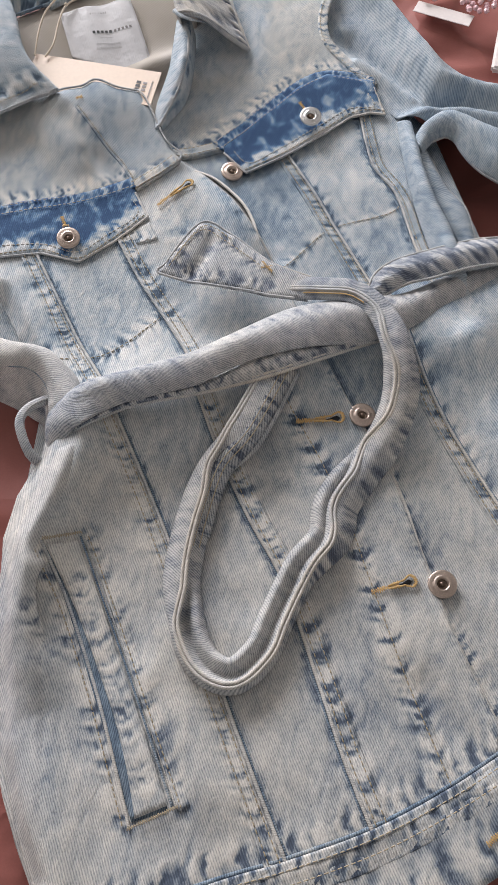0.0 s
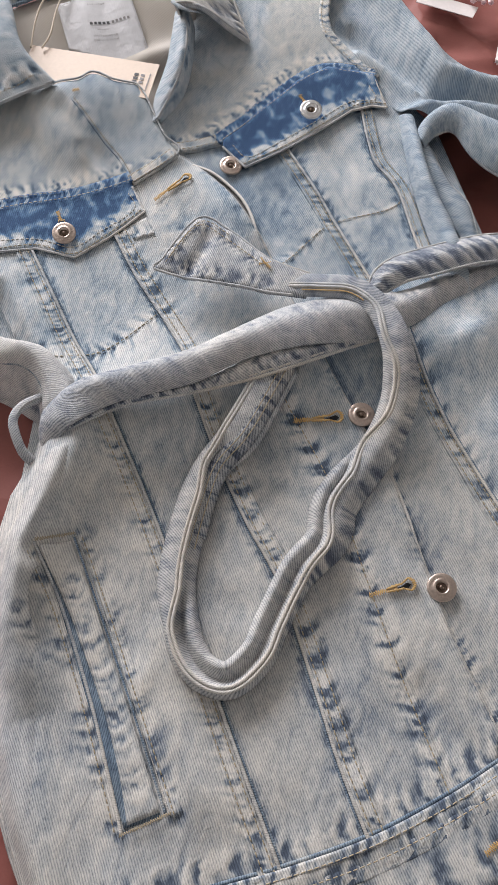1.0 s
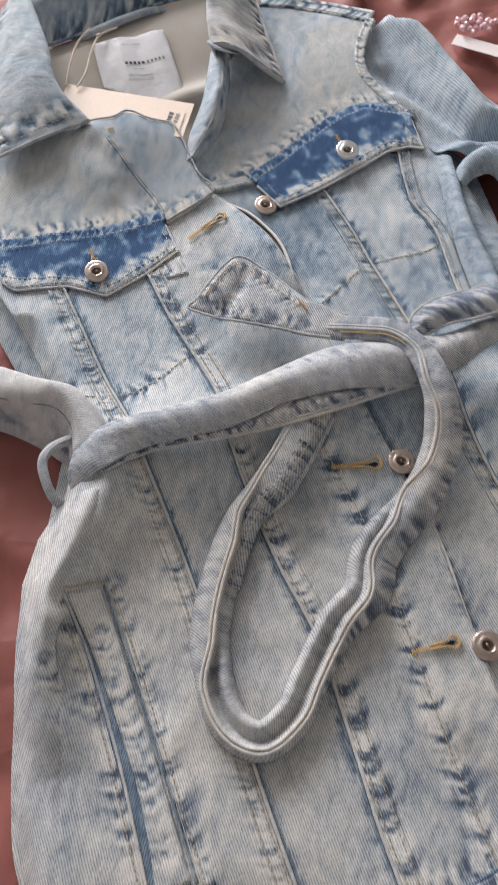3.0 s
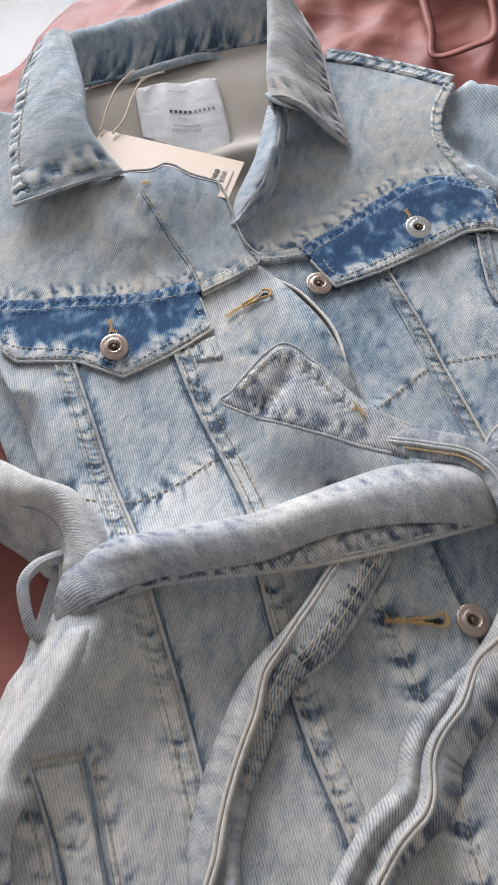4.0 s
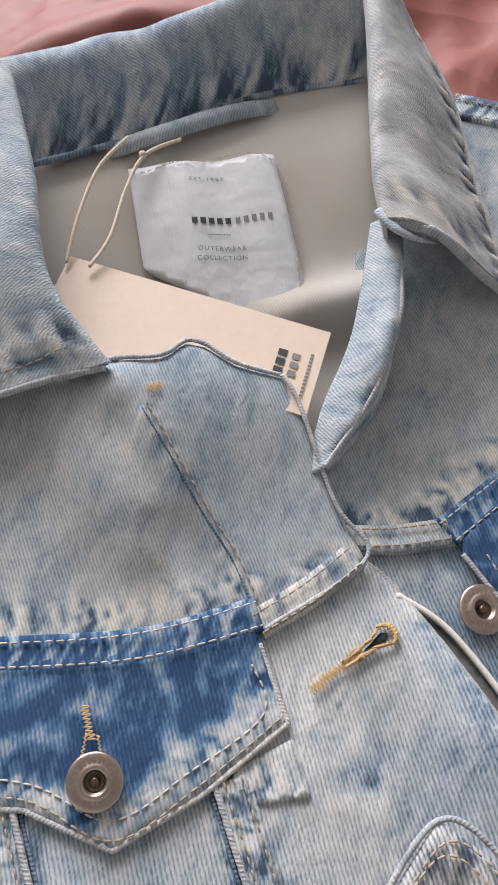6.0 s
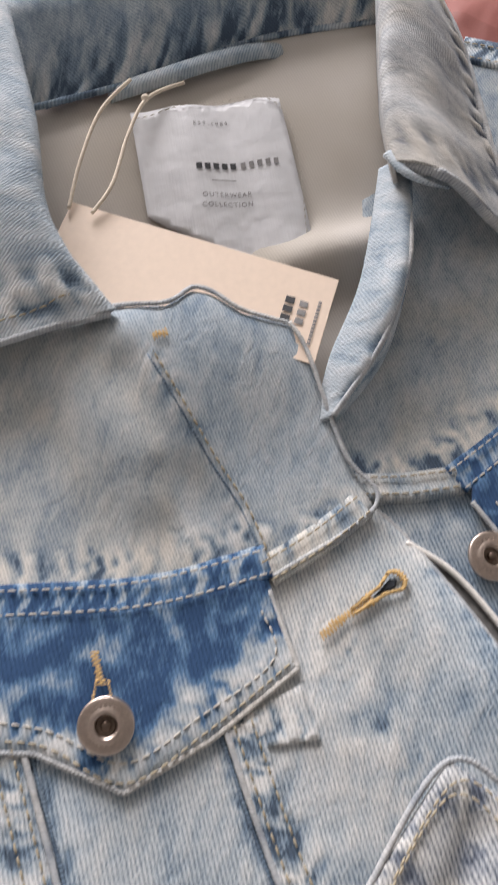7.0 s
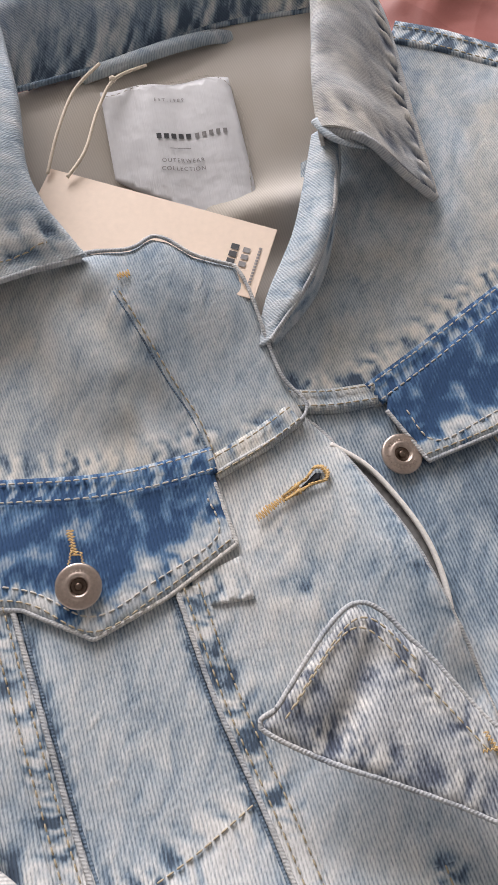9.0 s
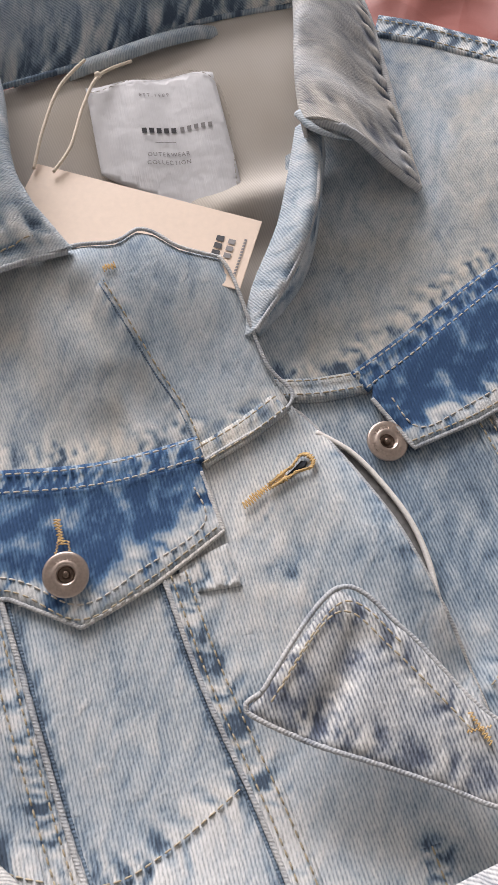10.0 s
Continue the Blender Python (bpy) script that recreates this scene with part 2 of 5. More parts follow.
def straight(points, step):
    """Points along a closed run of straight edges."""
    p = [Vector(q) for q in points]
    out = []
    for a, b in zip(p, p[1:] + p[:1]):
        k = max(1, int(round((b - a).length / step)))
        out += [a.lerp(b, j / k) for j in range(k)]
    return out


def near(x, y, line):
    """Distance from a place to a run of points, and how far along it (0 to 1)."""
    best, where = 9.0, 0.0
    for i in range(len(line) - 1):
        ax, ay = line[i]
        dx, dy = line[i + 1][0] - ax, line[i + 1][1] - ay
        t = min(1, max(0, ((x - ax) * dx + (y - ay) * dy) / (dx * dx + dy * dy)))
        d = math.hypot(x - ax - t * dx, y - ay - t * dy)
        if d < best:
            best, where = d, (i + t) / (len(line) - 1)
    return best, where


SIDE_FOLD = [(-0.112, 0.385), (-0.124, 0.335), (-0.142, 0.285), (-0.146, 0.235), (-0.128, 0.175)]
SOFT_FOLDS = [  # run of the fold, height, half width
    ([(0.168, 0.46), (0.190, 0.42), (0.220, 0.34)], 0.010, 0.014),
    ([(0.02, 0.53), (0.035, 0.49), (0.04, 0.44)], 0.004, 0.010),
    ([(-0.16, 0.66), (-0.185, 0.70)], 0.006, 0.012),
    ([(-0.02, 0.36), (0.01, 0.29), (0.02, 0.22)], 0.003, 0.016),
    ([(-0.06, 0.20), (-0.03, 0.14), (-0.02, 0.09)], 0.003, 0.012),
    ([(0.12, 0.20), (0.15, 0.16)], -0.003, 0.012),
    ([(-0.13, 0.20), (-0.115, 0.13), (-0.10, 0.07)], 0.004, 0.014),
]


def body(x, y):
    """Height of the jacket's front over the bed."""
    z = 0.028 + 0.010 * smooth((y - 0.63) / 0.2) + 0.016 * math.exp(-((x + 0.17) / 0.06) ** 2 - ((y - 0.71) / 0.055) ** 2)
    z += 0.015 * math.exp(-((y - 0.42 - 0.35 * x) / 0.045) ** 2)
    d, u = near(x, y, SIDE_FOLD)
    if d < 0.07:
        z += 0.024 * math.sin(math.pi * min(1, 0.10 + u * 0.90)) ** 0.9 * math.exp(-(d / 0.018) ** 1.7)
    for line, up, wide in SOFT_FOLDS:
        d, u = near(x, y, line)
        if d < wide * 3:
            z += up * math.exp(-(d / wide) ** 2)
    z += 0.0030 * noise.noise((x * 9, y * 9, 0.3)) + 0.0015 * noise.noise((x * 28, y * 28, 1.7))
    return z


def part(name, bm, material, parent, label="", soft=True):
    me = bpy.data.meshes.new(name)
    bm.to_mesh(me)
    bm.free()
    me.materials.append(material)
    if soft:
        for f in me.polygons:
            f.use_smooth = True
    ob = new(name, me)
    ob.parent = parent
    if label:
        tagged(ob, label)
    return ob


def thing(name, label, category, group="", kind=""):
    return tagged(new(name), label, category, group, kind)


def inside(x, y, poly):
    hit = False
    for (ax, ay), (bx, by) in zip(poly, poly[1:] + poly[:1]):
        if (ay > y) != (by > y) and x < (bx - ax) * (y - ay) / (by - ay) + ax:
            hit = not hit
    return hit


def puckers(places, dyes):
    """The dye kept in the valleys, and rubbed off the ridges, of the puckers beside seams."""
    out = np.zeros(len(places))
    for k, (points, width, amount) in enumerate(dyes):
        width *= 0.74
        line = np.array([(q.x, q.y) for q in spline(points, 0.002)])
        way = np.gradient(line, axis=0)
        for start in range(0, len(places), 4000):
            p = places[start:start + 4000]
            d2 = ((p[:, None, :] - line[None]) ** 2).sum(2)
            at = d2.argmin(1)
            d = np.sqrt(d2[np.arange(len(p)), at])
            for i in np.nonzero(d < width * 2.2)[0]:
                w = way[at[i]]
                off = p[i] - line[at[i]]
                side = 1.0 if w[0] * off[1] - w[1] * off[0] > 0 else -1.0
                s = at[i] * 0.002
                n = noise.noise((s * 240 + d[i] * 120, side * d[i] * 30 + 3.1 * k, k * 5.3)) * 2.4 + 0.9 * noise.noise((s * 330 + d[i] * 150, side * d[i] * 50, k + 0.7)) - 0.12
                out[start + i] += 1.3 * amount * min(1.0, max(-0.75, n)) * math.exp(-(d[i] / width) ** 2)
    return np.clip(out, -0.8, 1.3)


def cloth(name, outline, material, parent, height=body, lift=0.0, thick=0.0016, step=0.004, grain=0.0, label="", rounded=False, drop=None, dyes=(), dye_of=None):
    """A piece of cloth with an outline in plan that lies on height(x, y) + lift. drop: (width, depth) by which it bends down at its edge, or along a run given third.
    dyes: runs along which the dye is kept in puckers, as (points, width, amount); dye_of(x, y): more dye."""
    ring = spline(outline, step, True) if rounded else straight(outline, step)
    ring = [Vector((p[0], p[1])) for p in ring]
    poly = [(p.x, p.y) for p in ring]
    xs, ys = [p[0] for p in poly], [p[1] for p in poly]
    pts, n = list(ring), len(ring)
    nx, ny = int((max(xs) - min(xs)) / step) + 1, int((max(ys) - min(ys)) / step) + 1
    R = np.array(poly)
    for i in range(nx):
        for j in range(ny):
            x = min(xs) + (i + 0.5 * (j % 2)) * step
            y = min(ys) + j * step
            if inside(x, y, poly) and np.min((R[:, 0] - x) ** 2 + (R[:, 1] - y) ** 2) > (0.6 * step) ** 2:
                pts.append(Vector((x, y)))
    verts, edges, faces, *_ = delaunay_2d_cdt(pts, [(i, (i + 1) % n) for i in range(n)], [], 1, 1e-6)
    bm = bmesh.new()
    layer = bm.loops.layers.uv.new("UVMap")
    dye = bm.verts.layers.float.new("dye")
    ca, sa = math.cos(radians(grain)), math.sin(radians(grain))
    top, low, uvs = [], [], []
    kept = puckers(np.array([(v.x, v.y) for v in verts]), dyes)
    for i, v in enumerate(verts):
        z = height(v.x, v.y) + lift - 0.0005 * kept[i]
        if dye_of:
            kept[i] += dye_of(v.x, v.y)
        if drop:
            d = near(v.x, v.y, drop[2])[0] if len(drop) > 2 else math.sqrt(float(np.min((R[:, 0] - v.x) ** 2 + (R[:, 1] - v.y) ** 2)))
            z -= drop[1] * (1 - smooth(d / drop[0]))
        top.append(bm.verts.new((v.x, v.y, z)))
        low.append(bm.verts.new((v.x, v.y, z - thick)))
        uvs.append((v.x * ca + v.y * sa, -v.x * sa + v.y * ca))
    index = {}
    for i, v in enumerate(top + low):
        index[v] = i % len(top)
        v[dye] = kept[i % len(top)]
    count = {}
    for f in faces:
        bm.faces.new([top[i] for i in f])
        bm.faces.new([low[i] for i in reversed(f)])
        for a, b in zip(f, f[1:] + f[:1]):
            count[(a, b)] = 1
    for a, b in list(count):
        if (b, a) not in count:
            bm.faces.new([top[b], top[a], low[a], low[b]])
    for f in bm.faces:
        for l in f.loops:
            l[layer].uv = uvs[index[l.vert]]
    bm.normal_update()
    return part(name, bm, material, parent, label)


def sweep(name, path, section, material, parent, label="", step=0.003, closed=False, dye_of=None):
    """A closed section (list of (side, up)) or section(u) swept along 3D points; u runs from 0 to 1."""
    p = spline(path, step, closed)
    bm = bmesh.new()
    layer = bm.loops.layers.uv.new("UVMap")
    dye = bm.verts.layers.float.new("dye")
    rows, length, n = [], 0.0, len(p)
    for i, q in enumerate(p):
        a, b = (p[i - 1], p[(i + 1) % n]) if closed else (p[max(i - 1, 0)], p[min(i + 1, n - 1)])
        t = (b - a).normalized()
        side = Vector((0, 0, 1)).cross(t)
        side = side.normalized() if side.length > 1e-4 else Vector((1, 0, 0))
        up = t.cross(side)
        if i:
            length += (q - p[i - 1]).length
        sec = section(i / max(1, n - 1)) if callable(section) else section
        rows.append(([bm.verts.new(q + side * s + up * h) for s, h in sec], length, sec))
        if dye_of:
            for j, v in enumerate(rows[-1][0]):
                v[dye] = dye_of(length, i / max(1, n - 1), j / len(sec))
    k = len(rows[0][0])
    for i in range(n if closed else n - 1):
        (A, la, sa), (B, lb, sb) = rows[i], rows[(i + 1) % n]
        for j in range(k):
            f = bm.faces.new([A[j], B[j], B[(j + 1) % k], A[(j + 1) % k]])
            for l, uv in zip(f.loops, ((la, sa[j][0]), (lb, sb[j][0]), (lb, sb[(j + 1) % k][0]), (la, sa[(j + 1) % k][0]))):
                l[layer].uv = uv
    if not closed:
        bm.faces.new(rows[0][0][::-1])
        bm.faces.new(rows[-1][0])
    bmesh.ops.recalc_face_normals(bm, faces=bm.faces)
    return part(name, bm, material, parent, label)


def circle(r, k=8, squash=1.0):
    return [(r * math.cos(2 * math.pi * j / k), r * squash * math.sin(2 * math.pi * j / k)) for j in range(k)]


def on(points, height=body, lift=0.0):
    """Plan points brought up onto a surface."""
    return [(x, y, height(x, y) + lift) for x, y in points]


def plan_mapped(ob, dyes=(), tint=0.0):
    """Lays the cloth's weave and dye on a part by its place in plan, so that it goes on from the panel under it."""
    me = ob.data
    co = np.array([v.co[:2] for v in me.vertices])
    kept = puckers(co, dyes) + tint
    me.attributes["dye"].data.foreach_set("value", kept.astype(np.float32))
    uv = me.uv_layers[0].data
    for loop in me.loops:
        uv[loop.index].uv = co[loop.vertex_index]
    return ob


def seam(points, width, parent, material=None, name="seam", height=body, lift=0.0, up=0.0016, side=0.0, label="", dyes=(), tint=0.0):
    """A felled seam: a puckered strip along a line, its worn fold on one edge."""
    line = [(q.x, q.y) for q in spline(points, 0.004)]
    path = on(line, height, lift)
    rnd = random.Random(len(line))
    ph = [rnd.uniform(0, 6) for _ in range(4)]

    def section(u):
        s = u * len(line) * 0.004
        w = width / 2
        ripple = 0.0003 * (math.sin(s * 900 + ph[0]) + math.sin(s * 610 + ph[1]))
        low = -0.0015
        return [(side - w, low), (side - w, up * 0.8), (side - w * 0.85, up * 1.5), (side - w * 0.5, up + ripple), (side, up * 0.9 - ripple),
                (side + w * 0.5, up + ripple), (side + w * 0.85, up * 0.7), (side + w, low)]
    ob = sweep(name, path, section, material or DENIM_SEAM, parent, label, 0.0025)
    return ob if material in (None, DENIM_SEAM) else plan_mapped(ob, dyes, tint)


def stitches(points, parent, material=None, height=body, lift=0.0, length=0.0028, gap=0.0009, radius=0.00042, offset=0.0):
    """A row of single thread stitches along a line."""
    line = spline([(x, y, 0) for x, y in points], 0.0004)
    bm = bmesh.new()
    run, start, step = 0.0, None, 0
    marks, dist = [], 0.0
    for a, b in zip(line, line[1:]):
        t = (b - a).normalized()
        marks.append((a + Vector((-t.y, t.x, 0)) * offset, dist, t))
        dist += (b - a).length
    i = 0
    while i < len(marks):
        p, d, t = marks[i]
        j = i
        while j < len(marks) - 1 and marks[j][1] - d < length:
            j += 1
        q, t2 = marks[j][0], marks[j][2]
        za, zb = height(p.x, p.y) + lift + 0.0002, height(q.x, q.y) + lift + 0.0002
        rings = []
        for f, r, up in ((0.0, 0.5, -0.0003), (0.18, 1.0, 0.0), (0.82, 1.0, 0.0), (1.0, 0.5, -0.0003)):
            c = p.lerp(q, f)
            c = Vector((c.x, c.y, za + (zb - za) * f + up))
            s = Vector((-t.y, t.x, 0))
            rings.append([bm.verts.new(c + s * (radius * r * math.cos(k * math.pi / 2.5)) + Vector((0, 0, radius * r * math.sin(k * math.pi / 2.5)))) for k in range(5)])
        for A, B in zip(rings, rings[1:]):
            for k in range(5):
                bm.faces.new([A[k], A[(k + 1) % 5], B[(k + 1) % 5], B[k]])
        k = j
        while k < len(marks) and marks[k][1] - marks[j][1] < gap:
            k += 1
        i = max(k, i + 1)
        if j >= len(marks) - 1:
            break
    bmesh.ops.recalc_face_normals(bm, faces=bm.faces)
    return tagged(part("stitching", bm, material or THREAD_TAN, parent), kind="stuff")


def worn_edge(points, parent, height=body, lift=0.0, r=0.0011, name="worn_edge", sharp=False):
    """The pale rubbed roll along the edge of a piece."""
    line = [(q.x, q.y) for q in (straight(points, 0.003) if sharp else spline(points, 0.003))]
    if sharp:
        line = line[:-int(round(math.dist(points[-1], points[0]) / 0.003))] + [points[-1]]

    def section(u):
        k = u * len(line) * 1.7
        return [(s * (1 + 0.28 * noise.noise((k, s * 900, 1))), h * (1 + 0.28 * noise.noise((k, 7, h * 900)))) for s, h in circle(r * 0.82, 7, 0.8)]
    return sweep(name, on(line, height, lift), section, EDGE, parent, step=0.002)


def loft(name, rails, material, parent, label="", thick=0.002, along=28, across=10, bulge=0.0, crumple=0.0, flip=False, dye_of=None):
    """A thick skin through runs of 3D points that lie side by side."""
    curves = []
    for r in rails:
        c = spline(r, 0.0008)
        curves.append([c[int(round(i * (len(c) - 1) / along))] for i in range(along + 1)])
    bm = bmesh.new()
    layer = bm.loops.layers.uv.new("UVMap")
    dye = bm.verts.layers.float.new("dye")
    grid, kept = [], {}
    for i in range(along + 1):
        c = spline([k[i] for k in curves], 0.0004) if len(curves) > 2 else None
        row = []
        for j in range(across + 1):
            v = j / across
            q = c[int(round(v * (len(c) - 1)))].copy() if c else curves[0][i].lerp(curves[1][i], v)
            if dye_of:
                kept[i, j] = dye_of(sum((curves[-1][k + 1] - curves[-1][k]).length for k in range(i)), i / along, v)
                q.z -= 0.0012 * kept[i, j]
            q.z += bulge * math.sin(math.pi * v) + crumple * noise.noise((q.x * 45, q.y * 45, 4.2))
            row.append(q)
        grid.append(row)
    V, U = [], []
    for i in range(along + 1):
        V.append([])
        U.append([])
        for j in range(across + 1):
            V[i].append(bm.verts.new(grid[i][j]))
            V[i][j][dye] = kept.get((i, j), 0.0)
            U[i].append((sum((grid[i][k + 1] - grid[i][k]).length for k in range(j)), sum((grid[k + 1][across // 2] - grid[k][across // 2]).length for k in range(i))))
    where = {}
    for i in range(along + 1):
        for j in range(across + 1):
            where[V[i][j]] = U[i][j]
    for i in range(along):
        for j in range(across):
            q = [V[i][j], V[i + 1][j], V[i + 1][j + 1], V[i][j + 1]]
            bm.faces.new(q[::-1] if flip else q)
    for f in bm.faces:
        for l in f.loops:
            u, v = where[l.vert]
            l[layer].uv = (v, u)
    bm.normal_update()
    ob = part(name, bm, material, parent, label)
    s = ob.modifiers.new("thickness", "SOLIDIFY")
    s.thickness, s.offset = thick, 0.0
    return ob


def lathe(profile, k=28):
    """A turned solid from (radius, height) pairs."""
    bm = bmesh.new()
    rings = []
    for r, h in profile:
        rings.append([bm.verts.new((r * math.cos(2 * math.pi * j / k), r * math.sin(2 * math.pi * j / k), h)) for j in range(k)] if r > 1e-6 else [bm.verts.new((0, 0, h))])
    for A, B in zip(rings, rings[1:]):
        for j in range(k):
            q = [A[j % len(A)], A[(j + 1) % len(A)], B[(j + 1) % len(B)], B[j % len(B)]]
            q = list(dict.fromkeys(q))
            if len(q) > 2:
                bm.faces.new(q)
    bmesh.ops.recalc_face_normals(bm, faces=bm.faces)
    return bm


def slab(name, size, material, parent, m, bevel=0.0, label=""):
    bm = bmesh.new()
    bmesh.ops.create_cube(bm, size=1, matrix=Matrix.Diagonal((*size, 1)))
    if bevel:
        bmesh.ops.bevel(bm, geom=bm.edges[:], offset=bevel, segments=2, affect="EDGES")
    bm.transform(m)
    return part(name, bm, material, parent, label, soft=False)


# ---- the room: plain walls, a window, the floor ----
X0, X1, Y0, Y1, Z0, Z1 = -2.8, 2.2, -1.6, 3.6, -0.48, 2.2


def wall(name, a, b, z0, z1, label):
    ob = slab(name, (b[0] - a[0], b[1] - a[1], z1 - z0), PLASTER, None, pose((a[0] + b[0]) / 2, (a[1] + b[1]) / 2, (z0 + z1) / 2))
    return tagged(ob, label, "wall", kind="structure")


tagged(slab("floor", (X1 - X0, Y1 - Y0, 0.1), MARBLE, None, pose((X0 + X1) / 2, (Y0 + Y1) / 2, Z0 - 0.05)), "pale veined marble floor", "floor", kind="structure")
tagged(slab("ceiling", (X1 - X0, Y1 - Y0, 0.1), PLASTER, None, pose((X0 + X1) / 2, (Y0 + Y1) / 2, Z1 + 0.05)), "plain white ceiling", "ceiling", kind="structure")
wall("wall_south", (X0, Y0 - 0.12), (X1, Y0), Z0, Z1, "plain white plastered wall")
wall("wall_east", (X1, Y0), (X1 + 0.12, Y1), Z0, Z1, "plain white plastered wall")
wall("wall_west", (X0 - 0.12, Y0), (X0, Y1), Z0, Z1, "plain white plastered wall")
wall("wall_north_1", (X0, Y1), (-2.65, Y1 + 0.12), Z0, Z1, "plain white plastered wall beside the window")
wall("wall_north_2", (-0.45, Y1), (X1, Y1 + 0.12), Z0, Z1, "plain white plastered wall beside the window")
wall("wall_north_3", (-2.65, Y1), (-0.45, Y1 + 0.12), Z0, 0.5, "plain white wall under the window")
wall("wall_north_4", (-2.65, Y1), (-0.45, Y1 + 0.12), 2.15, Z1, "plain white wall over the window")

# ---- the bed with its rose satin cover ----
bed = thing("bed", "bed spread with a creased rose pink satin cover", "bed")
EDGE_AT, EDGE_DIR = Vector((-0.393, 0.911)), Vector((0.36, 0.933)).normalized()
EDGE_IN = Vector((EDGE_DIR.y, -EDGE_DIR.x))
CREASES = [  # fold lines of the cover, height, half width
    ([(-0.36, 0.90), (-0.24, 0.985), (-0.10, 1.02)], 0.012, 0.014),
    ([(-0.30, 0.93), (-0.16, 1.06)], 0.010, 0.018),
    ([(0.04, 1.05), (0.05, 0.96), (0.07, 0.93)], 0.012, 0.009),
    ([(0.10, 1.06), (0.11, 0.98), (0.10, 0.95)], 0.014, 0.009),
    ([(-0.06, 0.96), (0.0, 1.02), (0.02, 1.10)], 0.006, 0.012),
    ([(-0.12, 0.99), (-0.10, 1.10)], 0.008, 0.008),
    ([(-0.26, 0.40), (-0.22, 0.33), (-0.23, 0.22)], 0.010, 0.012),
    ([(-0.30, 0.36), (-0.26, 0.26), (-0.20, 0.10)], 0.008, 0.012),
    ([(-0.24, 0.12), (-0.16, 0.05)], 0.008, 0.010),
    ([(0.15, 0.92), (0.20, 0.84), (0.24, 0.80)], 0.006, 0.010),
    ([(0.13, 0.86), (0.17, 0.83)], 0.004, 0.006),
]


def cover(x, y):
    z = 0.004 * noise.noise((x * 7, y * 7, 5.1)) - 0.004
    warp = 0.5 * noise.noise((x * 5, y * 5, 9.0))
    z += 0.016 * (0.3 - abs(noise.noise((x * 10 + warp, y * 8, 2.1))))
    z += 0.007 * (0.3 - abs(noise.noise((x * 24, y * 21 + warp, 6.1))))
    for line, up, wide in CREASES:
        d, u = near(x, y, line)
        if d < 3 * wide:
            z += up * math.exp(-(d / wide) ** 1.3) * math.sin(math.pi * (0.12 + 0.8 * u))
    return min(z, 0.011 + 0.25 * (z - 0.011))


def satin_cover():
    bm = bmesh.new()
    rows = []
    for i in range(260):
        a = -1.1 + i * 1.75 / 259
        row = []
        for j in range(200):
            s = -0.09 + 1.3 * (j / 199) ** 1.25
            p = EDGE_AT + EDGE_DIR * a + EDGE_IN * max(s, 0.004 + 0.012 * noise.noise((a * 9, 0, 0)))
            z = cover(p.x, p.y) - 0.018 * (1 - smooth((s + 0.02) / 0.10))
            if s < 0:
                z += s * 4.0
            row.append(bm.verts.new((p.x, p.y, z)))
        rows.append(row)
    for A, B in zip(rows, rows[1:]):
        for j in range(199):
            bm.faces.new([A[j], A[j + 1], B[j + 1], B[j]])
    bmesh.ops.recalc_face_normals(bm, faces=bm.faces)
    return bm


part("satin_cover", satin_cover(), SATIN, bed, "creased rose pink satin bed cover")
mid = EDGE_AT + EDGE_DIR * -0.22 + EDGE_IN * 0.62
slab("mattress", (1.16, 1.70, 0.20), PLASTER, bed, pose(mid.x, mid.y, -0.135, 0, 0, -21.1), 0.03, "white mattress under the cover")
slab("bed_base", (1.12, 1.66, 0.245), PLASTER, bed, pose(mid.x, mid.y, -0.3575, 0, 0, -21.1), 0.01, "pale upholstered bed base")

# ---- the denim jacket ----
jacket = thing("denim_jacket", "light stonewashed denim jacket spread open-necked on the bed", "jacket")

YOKE_LEFT = [(-0.262, 0.578), (-0.216, 0.584), (-0.155, 0.597), (-0.111, 0.616)]
FRONT_EDGE = [(-0.075, 0.650), (-0.060, 0.639), (-0.029, 0.602), (-0.007, 0.569), (0.012, 0.535), (0.052, 0.440), (0.101, 0.352), (0.122, 0.289), (0.138, 0.239), (0.165, 0.176)]
HEM_TOP = [(0.240, 0.225), (0.200, 0.190), (0.161, 0.160), (0.118, 0.134), (0.077, 0.114), (0.030, 0.097), (-0.003, 0.087), (-0.060, 0.068), (-0.125, 0.050)]
SIDE_LEFT = [(-0.121, 0.078), (-0.137, 0.107), (-0.156, 0.153), (-0.174, 0.257), (-0.177, 0.295), (-0.170, 0.326), (-0.155, 0.354)]
YOKE_RIGHT = [(-0.038, 0.662), (-0.005, 0.696), (0.029, 0.731), (0.056, 0.746), (0.100, 0.740)]


SEAM_A = [(-0.190, 0.545), (-0.165, 0.500), (-0.141, 0.457), (-0.118, 0.421), (-0.104, 0.393), (-0.077, 0.340), (-0.054, 0.292), (-0.030, 0.238), (-0.011, 0.192), (0.009, 0.147), (0.033, 0.095)]
SEAM_B = [(-0.121, 0.560), (-0.097, 0.516), (-0.068, 0.471), (-0.050, 0.438), (-0.041, 0.405), (-0.018, 0.350), (0.001, 0.311), (0.022, 0.275), (0.034, 0.248), (0.053, 0.194), (0.067, 0.154), (0.086, 0.109)]
SEAM_D = [(-0.004, 0.470), (0.022, 0.410), (0.048, 0.364), (0.068, 0.320), (0.087, 0.264), (0.107, 0.206), (0.136, 0.132)]
SEAM_E = [(0.021, 0.660), (0.046, 0.614), (0.064, 0.575), (0.083, 0.536), (0.098, 0.505)]
SEAM_F = [(0.087, 0.705), (0.097, 0.650), (0.117, 0.612), (0.130, 0.560), (0.142, 0.515)]
